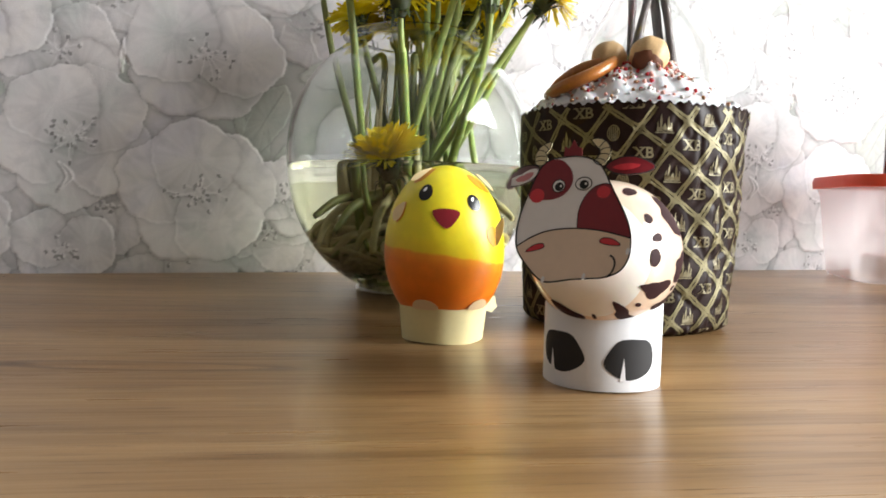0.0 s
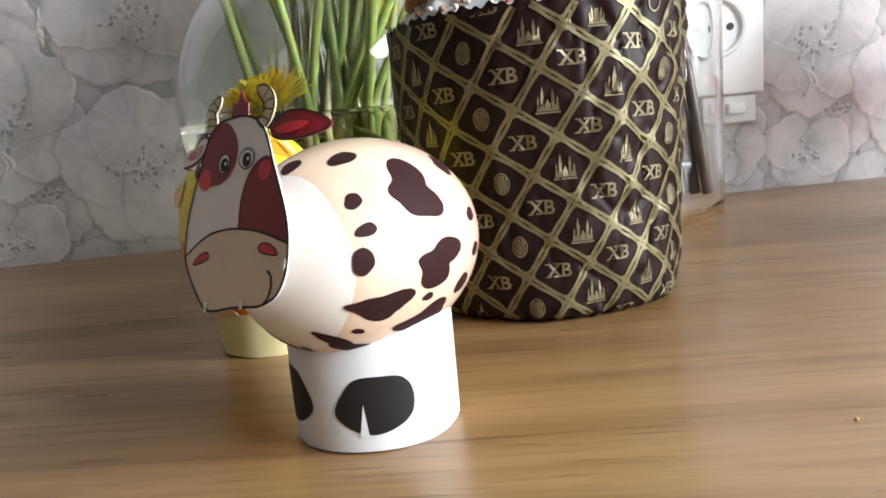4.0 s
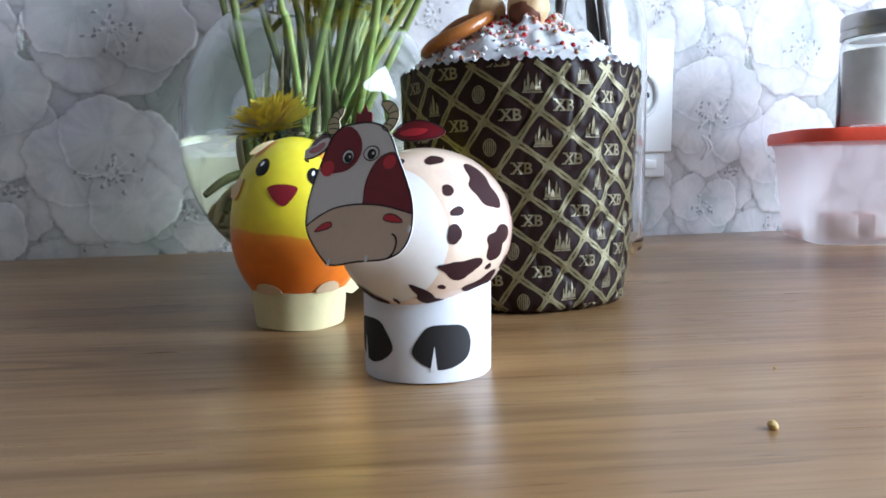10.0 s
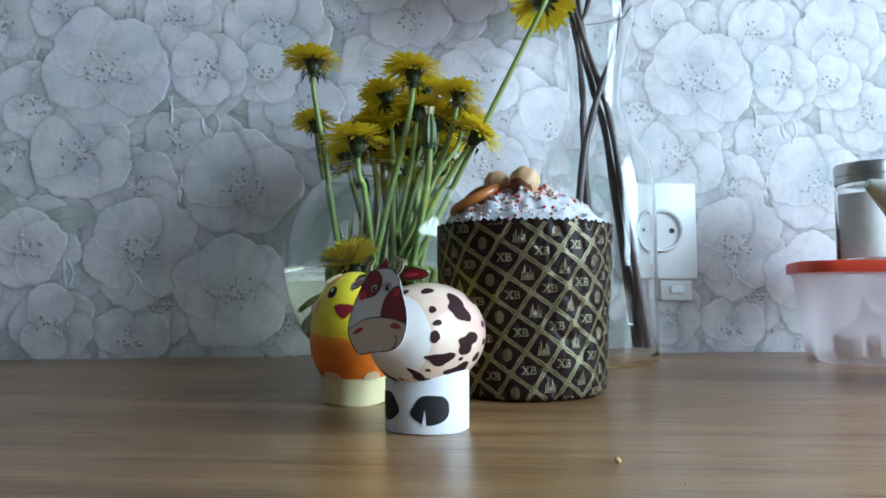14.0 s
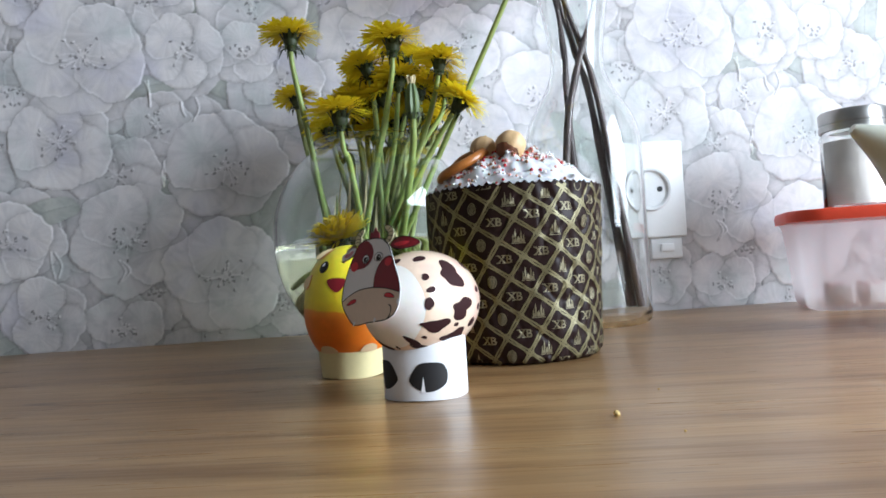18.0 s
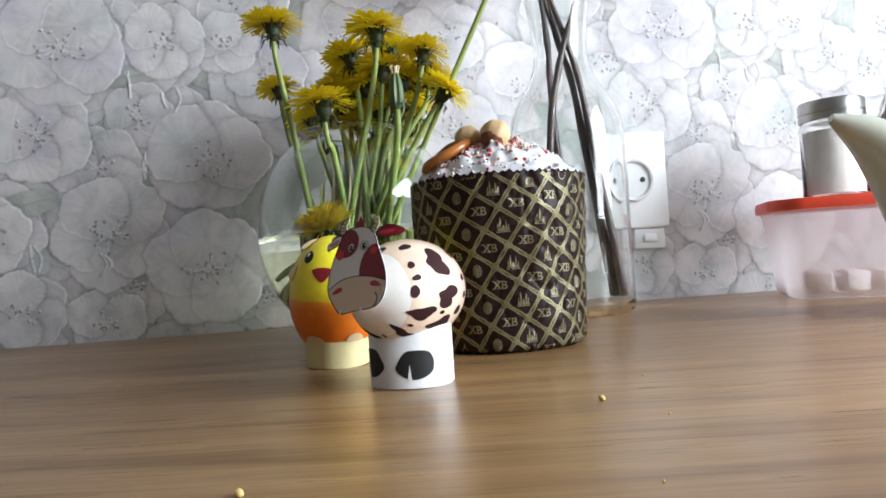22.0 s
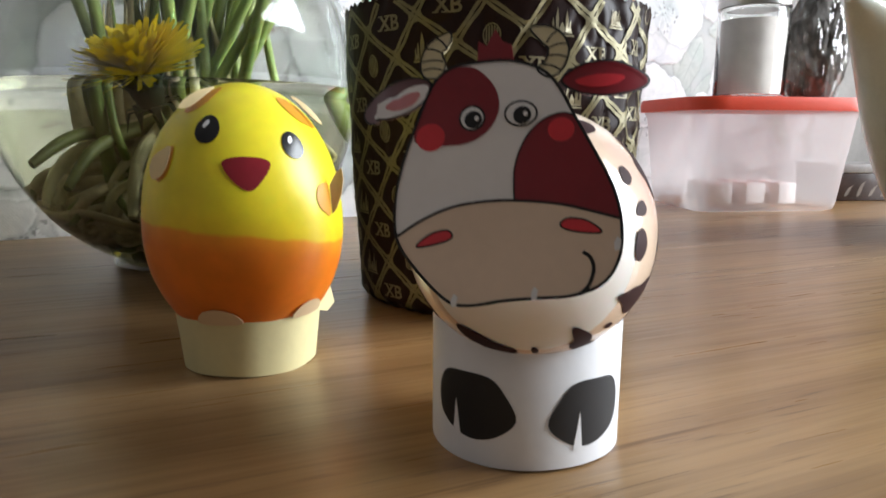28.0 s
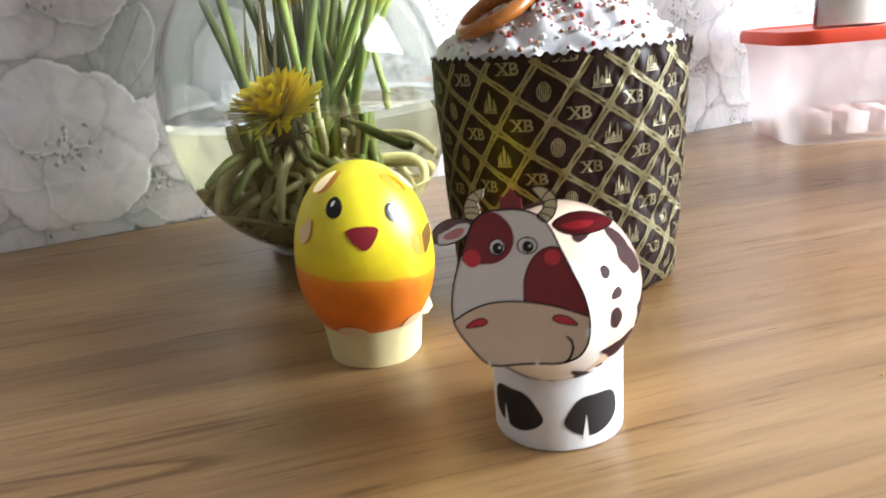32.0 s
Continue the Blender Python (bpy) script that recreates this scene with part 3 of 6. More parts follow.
# ---- table ----
TABLE_Z = -0.0006
table = thing("table", (0.25, 0.0, FLOOR_Z), "oak-patterned laminate table pushed against the wallpapered wall", "table")
part("tabletop", box_bm(-0.95, 0.74, -0.45, WALL_Y - 0.0016, -FLOOR_Z - 0.038, -FLOOR_Z + TABLE_Z, bevel=0.002), WOOD, table)
for sx in (-0.85, 0.66):
    for sy in (-0.38, 0.40):
        part("leg", box_bm(sx - 0.025, sx + 0.025, sy - 0.025, sy + 0.025, 0, -FLOOR_Z - 0.0385, bevel=0.002), WOOD, table)

# ---- wallpaper: a relief of overlapping blossoms that repeats with the roll's width ----
ROLL = (0.525, 0.007)
# centre, radius and turn of each blossom, lowest layer first
BLOOMS = [(-0.206, 0.215, 0.040, 100), (-0.190, 0.292, 0.030, 200), (-0.094, 0.290, 0.034, 280), (-0.012, 0.287, 0.046, 190), (0.012, 0.212, 0.036, 100), (-0.020, 0.243, 0.030, 95),
          (-0.128, 0.016, 0.031, 150), (-0.214, 0.090, 0.034, 90), (-0.190, 0.028, 0.034, 108), (0.016, 0.055, 0.030, 60), (-0.094, 0.184, 0.031, 75), (-0.129, 0.141, 0.039, 240)]
BLOOMS += [(-0.070, 0.245, 0.036, -22), (-0.121, 0.088, 0.050, -100), (-0.040, 0.147, 0.050, 2), (-0.175, 0.172, 0.043, 176), (-0.045, 0.054, 0.053, 20), (-0.153, 0.244, 0.055, 50)]
LEAVES = [(-0.184, 0.114, 14, 0.026), (-0.100, 0.216, 8, 0.025), (-0.100, 0.076, -28, 0.028), (-0.066, 0.276, 20, 0.026), (0.000, 0.105, 60, 0.028), (-0.236, 0.130, -50, 0.026), (-0.225, 0.012, 20, 0.028)]
SPRIGS = [(-0.133, 0.062), (-0.178, 0.070), (-0.092, 0.142), (-0.068, 0.196), (-0.098, 0.210)]


def wallpaper():
    """A height field of petals laid over one another, with the printed grey, painted edge shade and green as
    attributes.
    """
    x0, x1, z0, z1, st = -0.31, 0.77, -0.001, 0.44, 0.0008
    xs, zs = np.arange(x0, x1, st), np.arange(z0, z1, st)
    X, Z = np.meshgrid(xs, zs)
    H, ink_shade, green = np.zeros_like(X), np.full_like(X, 0.40), np.full_like(X, 0.5)

    def window(px, pz, r):
        i0, i1 = np.searchsorted(zs, (pz - r, pz + r))
        j0, j1 = np.searchsorted(xs, (px - r, px + r))
        return slice(i0, i1), slice(j0, j1)

    def sheet(rng, px, pz, a, pr, squeeze, level, tone, leafy=0.0):
        """One petal or leaf: a lobed disc, lifted at its outer edge, with drop shade painted into the grey round it."""
        p1, p2, p3, p4, fold = rng.uniform(0, 6, 5)
        notch, lobe = rng.uniform(0.0, 0.10), rng.uniform(0.03, 0.07)
        w = window(px, pz, pr * 1.5)
        if X[w].size == 0:
            return
        dx, dz = X[w] - px, Z[w] - pz
        out = dx * math.cos(a) + dz * math.sin(a)
        acr = (-dx * math.sin(a) + dz * math.cos(a)) / squeeze
        ang = np.arctan2(acr, out)
        edge = pr * (1 + lobe * np.sin(3 * ang + p1) + 0.030 * np.sin(5 * ang + p2) + 0.016 * np.sin(11 * ang + p3) + 0.009 * np.sin(23 * ang + p4) - notch * np.exp(-((ang - 0.3 * math.sin(p4)) / 0.20) ** 2))
        d = np.hypot(out, acr) / edge
        inside = d < 1
        u = out / pr
        lift = level + 0.00022 + 0.00034 * np.clip(u, -1, 1) + 0.00026 * (1 - d ** 2) + 0.00007 * np.sin(7 * acr / pr + fold) * np.clip(u + 0.6, 0, 1) + 0.00004 * np.sin(19 * ang + p2) * np.clip(d, 0, 1)
        near = np.clip((1 - d) * pr / 0.0013, 0, 1)
        h, q, g = H[w], ink_shade[w], green[w]
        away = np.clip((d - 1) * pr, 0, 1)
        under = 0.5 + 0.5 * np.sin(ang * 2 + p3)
        # soft drop shade outside the petal, painted into the colour
        edge_shade = np.where(inside, 0, (0.24 + 0.20 * under) * np.exp(-away / 0.0016) + (0.06 + 0.12 * under) * np.exp(-away / 0.0065))
        q += edge_shade * (1 - q) * 0.95
        h -= 0.00025 * edge_shade
        h[inside] = (h * (1 - near) + lift * near)[inside]
        veins = 0.035 * np.sin(13 * ang + fold) + 0.025 * np.sin(29 * ang + p1)
        grey = tone + 0.20 * np.clip(0.25 - u, 0, 1.3) + veins * np.clip(0.7 - u, 0, 1) + 0.05 * np.sin(2.2 * ang + p4) + 0.07 * np.clip((d - 0.97) / 0.03, 0, 1)
        q[inside] = np.clip(grey, 0, 1)[inside]
        g[inside] = leafy

    def dot(px, pz, r, h_, ink_, long=1.0, a=0.0):
        w = window(px, pz, r * long * 1.3)
        if X[w].size == 0:
            return
        dx, dz = X[w] - px, Z[w] - pz
        m_ = np.hypot((dx * math.cos(a) + dz * math.sin(a)) / long, -dx * math.sin(a) + dz * math.cos(a)) < r
        H[w][m_] += h_
        ink_shade[w][m_] = ink_

    def stroke(pts, r, h_, ink_):
        path = smooth_path([(x, z, 0) for x, z in pts], 30)
        for p in path:
            dot(p.x, p.y, r, h_, ink_)

    def leaf(rng, px, pz, a, ln):
        sheet(rng, px, pz, a, ln, 0.42, 0.0, 0.30, 1.0)
        stroke([(px - math.cos(a) * ln * 0.9, pz - math.sin(a) * ln * 0.9), (px, pz + 0.001), (px + math.cos(a) * ln * 0.8, pz + math.sin(a) * ln * 0.8)], 0.0007, 0.00003, 0.5)

    def sprig(rng, px, pz):
        for _ in range(2):
            ox, lean, ln = rng.uniform(-0.007, 0.007), rng.uniform(-0.007, 0.007), rng.uniform(0.012, 0.024)
            pts = [(px + ox, pz + ln / 2), (px + ox + lean * 0.9, pz), (px + ox * 0.5 + lean * 0.2, pz - ln / 2)]
            # a darker copy set left and below paints the raised line's shade
            stroke([(x - 0.0009, z - 0.0003) for x, z in pts], 0.0009, 0.00002, 0.45)
            stroke(pts, 0.0007, 0.00013, 0.06)

    def bloom(rng, cx, cz, R, rot, level):
        lean = rng.uniform(0.88, 1.0)
        tone = rng.uniform(0.02, 0.12)
        for k in rng.permutation(5):
            a = rot + 2 * math.pi * k / 5 + rng.uniform(-0.14, 0.14)
            reach = R * rng.uniform(0.43, 0.50)
            sheet(rng, cx + math.cos(a) * reach, cz + math.sin(a) * reach * lean, a, R * rng.uniform(0.48, 0.57), rng.uniform(1.02, 1.22), level, tone + rng.uniform(0, 0.08))
        for _ in range(int(R * 480)):
            a, ln = rng.uniform(0, 2 * math.pi), R * (0.06 + 0.34 * rng.random() ** 1.3)
            bend = rng.uniform(-0.5, 0.5)
            for f in np.linspace(0.08, 1, int(ln / 0.0006) + 2):
                dot(cx + math.cos(a + bend * f) * ln * f, cz + math.sin(a + bend * f) * ln * f * lean, 0.00050, 0.00005, 0.20)
            ex, ez, tilt = cx + math.cos(a + bend) * ln, cz + math.sin(a + bend) * ln * lean, rng.uniform(0, 3)
            dot(ex - 0.0005, ez - 0.0004, 0.0010, 0.00004, rng.uniform(0.70, 1.0), 1.6, tilt)
            if rng.random() < 0.35:
                dot(ex + 0.0004, ez + 0.0004, 0.0008, 0.00016, 0.10, 1.4, tilt)

    plan = []
    rng = np.random.default_rng(7)
    cells = [(-0.262 + 0.048 * (i + 0.5 * (j % 2)), 0.042 * j) for i in range(11) for j in range(-1, 11)]
    for n in rng.permutation(len(cells)):
        cx, cz = cells[n][0] + rng.uniform(-0.014, 0.014), cells[n][1] + rng.uniform(-0.014, 0.014)
        if rng.random() < 0.25:
            plan.append(("leaf", cx, cz, rng.uniform(0, 6.28), rng.uniform(0.022, 0.032)))
        else:
            plan.append(("bloom", cx, cz, rng.uniform(0.030, 0.048), rng.uniform(0, 6.28), 0.0))
    plan += [("leaf", x, z, radians(a), ln) for x, z, a, ln in LEAVES]
    plan += [("bloom", x, z, R, radians(a), 0.0003) for x, z, R, a in BLOOMS]
    plan += [("sprig", x, z) for x, z in SPRIGS]
    draw = {"leaf": leaf, "bloom": bloom, "sprig": sprig}
    for n, (kind_, x, z, *rest) in enumerate(plan):
        for roll in (-1, 0, 1):
            draw[kind_](np.random.default_rng(100 + n), x + ROLL[0] * roll, z + ROLL[1] * roll, *rest)
    ny, nx = X.shape
    co = np.stack([X, WALL_Y - H, Z], -1).reshape(-1, 3)
    idx = np.arange(ny * nx).reshape(ny, nx)
    quads = np.stack([idx[:-1, :-1], idx[:-1, 1:], idx[1:, 1:], idx[1:, :-1]], -1).reshape(-1, 4)
    me = bpy.data.meshes.new("wallpaper")
    me.vertices.add(len(co))
    me.vertices.foreach_set("co", co.astype(np.float32).ravel())
    me.loops.add(quads.size)
    me.loops.foreach_set("vertex_index", quads.astype(np.int32).ravel())
    me.polygons.add(len(quads))
    me.polygons.foreach_set("loop_start", np.arange(0, quads.size, 4, dtype=np.int32))
    me.update(calc_edges=True)
    me.attributes.new("ink_shade", "FLOAT", "POINT").data.foreach_set("value", ink_shade.astype(np.float32).ravel())
    me.attributes.new("green", "FLOAT", "POINT").data.foreach_set("value", green.astype(np.float32).ravel())
    me.materials.append(PAPER_WALL)
    me.shade_smooth()
    return tagged(new("wallpaper", me), "off-white embossed wallpaper with large overlapping blossoms", "wallpaper", kind="structure")


wallpaper()

# ---- wall socket ----
sock = thing("wall_socket", (0.3285, WALL_Y, 0.1085), "white plastic wall socket with a round dish on the wallpaper", "socket")
sock.rotation_euler = (radians(90), 0, 0)
part("plate", box_bm(-0.0335, 0.0335, -0.0435, 0.0435, -0.001, 0.009, bevel=0.002), SOCKET, sock)
part("dish", lathe([(0.0, 0.0098), (0.0155, 0.0098), (0.0168, 0.0125), (0.0185, 0.0128), (0.0195, 0.0118), (0.0195, 0.0091)], 40), SOCKET_GREY, sock)
for sx in (-0.0095, 0.0095):
    b2 = lathe([(0.0, 0.0104), (0.0024, 0.0104), (0.0024, 0.0092)], 14)
    bmesh.ops.translate(b2, verts=b2.verts, vec=(sx, 0.0, 0))
    part("pin_hole", b2, DARK, sock)
jb = thing("junction_cover", (0.343, WALL_Y, 0.0565), "small grey plastic cover under the socket", "cover")
jb.rotation_euler = (radians(90), 0, 0)
part("cover", box_bm(-0.0148, 0.0148, -0.0105, 0.0085, -0.001, 0.006, bevel=0.0015), SOCKET_GREY, jb)
part("clip", box_bm(-0.006, 0.006, -0.004, 0.003, 0.0062, 0.0085, bevel=0.0008), SOCKET, jb)

# ---- cow egg on its paper ring ----
RING = Vector((0.0976, 0.1788, 0))
stand = thing("paper_egg_stand", RING, "white paper ring with black printed hooves under the cow egg", "egg stand")


def ring_wob(a, i, r, z):
    if z < 0.001:
        z += 0.00045 * (0.5 + 0.5 * math.sin(3 * a + 1.0))
    if z > 0.0198:
        z += 0.0042 * math.sin(a - 0.88) ** 2
    return r * (1 + 0.012 * math.sin(2 * a + 0.6) + 0.004 * math.sin(5 * a)), z


part("paper_ring", lathe([(0.0169, TABLE_Z + 0.0002), (0.0172, TABLE_Z), (0.0172, 0.0199), (0.01705, 0.02005), (0.0169, 0.0199), (0.0169, TABLE_Z + 0.0002)], 72, ring_wob), WHITE_PAPER, stand)


def on_ring(deg, z, off):
    a = radians(deg)
    r = ring_wob(a, 0, 0.0172, z)[0] + off
    return Vector((r * math.cos(a), r * math.sin(a), z))


def hoof(c, flip, slit_at, lift):
    shape = [(-26, 7.6), (-20, 11.7), (-11, 14.4), (5, 14.6), (19, 13.9), (26, 10.9), (25, 6.8), (16, 4.4), (0, 3.2), (-15, 4.4)]
    outline = [(c + flip * x, z / 1000 + lift) for x, z in curve2d(shape, 4)]
    part("hoof_print", plate(outline, lambda x, z, o: on_ring(x, z, o + 0.00008), 0.00006, inner=2), INK, stand, "black printed hoof")
    slit = [(c + slit_at + x, z / 1000 + lift) for x, z in ((-3.0, 3.0), (3.0, 3.0), (0.8 * flip, 9.4))]
    part("hoof_slit", plate(slit, lambda x, z, o: on_ring(x, z, o + 0.00016), 0.00006, inner=1), WHITE_PAPER, stand)


hoof(-90.5, 1, -8.0, -0.0001)
hoof(-159.5, -1, -10.0, 0.0006)

COW = Vector((0.0976, 0.1788, 0.0370))
AZ = 0.88
UB = Vector((math.cos(AZ), math.sin(AZ), 0))       # tail direction
WS = Vector((math.sin(AZ), -math.cos(AZ), 0))      # the flank towards the room
UP = Vector((0, 0, 1))
cow = thing("cow_egg", COW, "white egg dressed as a spotted cow in a peach sleeve", "decorated egg")


def cow_surf(s, phi, off=0.0):
    """A place on the egg: s along its axis (-1 head end to 1), phi round it from the top."""
    al, rad = (0.0286 if s < 0 else 0.0292) + off, 0.0216 + off
    x = al * math.sin(s * math.pi / 2)
    r = rad * math.cos(s * math.pi / 2) ** (1.0 if s < 0 else 0.92)
    return UB * x + (UP * math.cos(phi) + WS * math.sin(phi)) * r


def egg_band(s0, s1, off, n=20, seg=64, ragged=0.0):
    bm = bmesh.new()
    rows_ = []
    for i in range(n + 1):
        row = []
        for k in range(seg):
            phi = 2 * math.pi * k / seg
            a0 = s0 + ragged * (math.sin(2 * phi + 1) + 0.5 * math.sin(5 * phi))
            row.append(bm.verts.new(cow_surf(a0 + (s1 - a0) * i / n, phi, -0.0002 if ragged and i == 0 else off)))
        rows_.append(row)
    for p, q in zip(rows_, rows_[1:]):
        for k in range(seg):
            j = (k + 1) % seg
            bm.faces.new((p[k], p[j], q[j], q[k]))
    bmesh.ops.remove_doubles(bm, verts=bm.verts, dist=1e-6)
    return bm


part("egg", egg_band(-1, 1, 0.0, 40), SHELL, cow, "white egg shell showing at the head end")
part("sleeve", egg_band(-0.505, 0.999, 0.00012, 30, ragged=0.012), SLEEVE, cow, "glossy peach shrink sleeve")
# s in mm along the axis, phi in degrees, half length and half height in mm
SPOTS = [(-11.4, 24, 3.0, 1.9), (-4.0, 57, 6.2, 5.4), (-16.3, 52, 1.5, 1.8), (-16.6, 70, 2.0, 1.3), (-18.3, 87, 1.6, 3.3), (-2.6, 96, 5.9, 4.0),
         (-14.8, 115, 5.6, 2.9), (-3.4, 127, 6.2, 2.9), (-5.1, 113, 1.3, 0.9), (-17.1, 134, 1.2, 0.8), (-16.6, 150, 5.0, 2.7), (6.8, 114, 2.8, 2.0),
         (12.0, 77, 2.0, 1.6), (12.6, 98, 2.0, 1.6), (-16.9, 2, 2.2, 2.2), (12.5, 42, 4.0, 3.2), (4, -10, 5, 4), (-6, -60, 3, 4), (-9.0, -126, 3.0, 3.0), (-18.2, -157, 2.4, 6.5), (-19.3, 175, 1.2, 0.8)]
for s, phi, hx, hy_ in SPOTS:
    rs = random.Random(int(s * 31 + phi * 7))
    ph = [rs.uniform(0, 6.28) for _ in range(3)]
    am = (0.24, 0.17, 0.09) if hx > 3 else (0.08, 0.05, 0.02)
    pts = []
    for k in range(34):
        t = 2 * math.pi * k / 34
        w = 1 + am[0] * math.sin(2 * t + ph[0]) + am[1] * math.sin(3 * t + ph[1]) + am[2] * math.sin(5 * t + ph[2])
        pts.append((s + hx * w * math.cos(t), phi * 0.368 + hy_ * w * math.sin(t)))

    def lay(x, y, o):
        al = 28.6 if x < 0 else 29.2
        return cow_surf(2 / math.pi * math.asin(max(-0.995, min(0.995, x / al))), y / 21.6, 0.00017 + o)
    bmx = decal([(x, radians(phi) * 21.6 + (y - phi * 0.368)) for x, y in pts], lay, 0.00004, 6 if hx > 2.5 else 4)
    part("spot", bmx, SPOT, cow, "dark brown printed spot")

# the face: a flat printed card, in millimetres on its own plane
CO, CR, CU, CN = Vector((0.0785, 0.1633, 0.0561)) - COW, Vector((0.7002, -0.7139, 0)), Vector((0.2039, 0.2, 0.9583)), Vector((-0.6842, -0.6711, 0.2857))


def on_card(x, y, o):
    bend = -0.035 * max(0.0, abs(x) - 10.5) ** 2 if y > 3 or abs(x) > 18 else 0.0
    return CO + (CR * x + CU * y) * 0.001 + CN * (o + bend * 0.001)


HEAD = [(-3.4, 8.1), (1.4, 8.3), (5.8, 7.0), (8.4, 4.4), (10.8, 0.2), (13.3, -4.0), (16.1, -9.1), (17.5, -13.8), (17.5, -18.6), (15.6, -22.2), (11.7, -24.1), (7.6, -24.7), (3.1, -25.3), (-2.6, -26.4),
        (-5.8, -25.6), (-10.6, -21.3), (-13.3, -17.4), (-13.9, -11.8), (-13.1, -6.3), (-11.5, -0.6), (-9.7, 4.7), (-7.1, 7.3)]
head = curve2d(HEAD, 4)
face = part("face_card", plate(head, on_card, 0.0003), CARD_WHITE, cow, "white printed cow face cut from card")


def piece(name, outline, material, layer, label=""):
    return part(name, plate(outline, lambda x, y, o: on_card(x, y, 0.0003 + 0.00006 * layer + o), 0.00005), material, face, label)


def line(name, pts, w, layer, closed=False):
    return part(name, strips(ribbon2d(pts, w, 5, closed), lambda x, y, o: on_card(x, y, o), 0.0003 + 0.00006 * layer), INK, face)


MUZ = [(-13.3, -17.4), (-9.6, -14.8), (-5.7, -12.9), (-1.7, -12.0), (3.2, -11.6), (9.9, -12.0), (17.5, -13.6)]
muz_top = [(p.x, p.y) for p in smooth_path([(x, y, 0) for x, y in MUZ], 5)]
low_edge = [(x * 0.985, y) for x, y in head if y < -17.6 or (y < -14.0 and x > 0)]
piece("muzzle", muz_top + [(x, y) for x, y in low_edge if not (x > 0 and y > -13.9)], CARD_TAN, 1, "tan printed muzzle")
piece("eye_patch", curve2d([(-11.6, -3.6), (-10.6, 2.4), (-9.0, 5.5), (-6.7, 7.2), (-4.2, 7.4), (-2.1, 6.2), (-0.3, 3.9), (0.2, 1.2), (-0.8, -1.4), (-2.9, -3.2), (-6.0, -4.0)], 4), CARD_MAROON, 1, "maroon printed eye patch")
piece("cheek_patch", [(p.x, p.y) for p in smooth_path([(10.7, 0.2, 0), (8.8, 0.7, 0), (6.2, -0.4, 0), (4.1, -3.0, 0), (2.9, -7.0, 0), (3.1, -11.5, 0)], 4)] + [(6.5, -11.7), (9.9, -11.9), (17.2, -13.4), (16.8, -11.2), (15.7, -8.6), (13.0, -3.9)], CARD_MAROON, 1, "maroon printed cheek patch")
piece("blush", ring2d(-9.3, -2.9, 2.1, 2.0), CARD_RED, 2)
piece("blush", ring2d(8.9, -1.6, 1.8, 1.7), CARD_RED, 2)
for ex, ey, rx, ry in ((-3.5, -0.1, 1.75, 1.75), (3.3, 0.6, 2.2, 1.75)):
    piece("eye_white", ring2d(ex, ey, rx, ry), CARD_WHITE, 2)
    line("eye_outline", ring2d(ex, ey, rx, ry, 12), 0.28, 3, True)
    piece("pupil", ring2d(ex + 0.2, ey - 0.25, 1.25, 1.25), INK, 4)
    piece("eye_glint", ring2d(ex + 0.65, ey - 0.05, 0.32, 0.36, 10), CARD_WHITE, 5)
piece("nostril", curve2d([(-10.2, -18.6), (-8.2, -16.7), (-5.9, -16.1), (-5.2, -17.0), (-6.8, -17.9)], 4), CARD_RED, 2)
line("nostril_outline", [(-10.2, -18.6), (-8.2, -16.7), (-5.9, -16.1), (-5.2, -17.0), (-6.8, -17.9)], 0.24, 3, True)
piece("nostril", curve2d([(14.9, -15.5), (12.9, -14.0), (10.4, -13.8), (9.5, -14.8), (11.2, -15.5)], 4), CARD_RED, 2)
line("nostril_outline", [(14.9, -15.5), (12.9, -14.0), (10.4, -13.8), (9.5, -14.8), (11.2, -15.5)], 0.24, 3, True)
line("smile", [(12.6, -18.2), (13.6, -18.9), (14.1, -20.4), (13.6, -22.5), (12.4, -23.9)], 0.5, 3)
line("muzzle_line", MUZ, 0.36, 3)
line("head_outline", [(x * 0.99, y * 0.995 - 0.05) for x, y in HEAD], 0.42, 3, True)
line("cheek_line", [(10.4, 0.4), (8.8, 0.7), (6.2, -0.4), (4.1, -3.0), (2.9, -7.0), (3.1, -11.5)], 0.22, 3)


def card_bit(name, outline, material, label, o=0.00015):
    return part(name, plate(outline, lambda x, y, q: on_card(x, y, q - o), 0.00025), material, face, label)


EARR = [(8.6, 5.4), (11.5, 7.6), (15.5, 8.3), (19.3, 7.4), (20.3, 6.2), (18.6, 4.6), (14.6, 3.4), (10.8, 3.7)]
card_bit("ear", curve2d(EARR, 4), CARD_MAROON, "maroon printed ear")
piece("ear_inner", curve2d([(10.4, 5.2), (13.5, 6.3), (17.0, 6.4), (15.6, 5.0), (12.6, 4.4)], 4), CARD_RED, 1)
line("ear_outline", EARR, 0.3, 2, True)
EARL = [(-10.0, 5.2), (-13.4, 5.9), (-17.8, 4.7), (-20.9, 2.2), (-19.8, 0.0), (-16.0, -0.3), (-12.4, 1.0), (-10.2, 3.0)]
card_bit("ear", curve2d(EARL, 4), CARD_DUSK, "dusky printed ear with a white rim and a pink middle")
piece("ear_rim", curve2d([(-10.4, 4.8), (-13.2, 4.5), (-16.0, 2.9), (-18.8, 1.0), (-17.6, 0.0), (-15.6, 0.0), (-12.4, 1.2), (-10.4, 3.0)], 4), CARD_WHITE, 1)
piece("ear_inner", curve2d([(-11.4, 3.7), (-13.8, 3.4), (-16.4, 1.6), (-14.8, 1.0), (-12.2, 2.0)], 4), CARD_PINK, 2)
line("ear_outline", EARL, 0.28, 3, True)
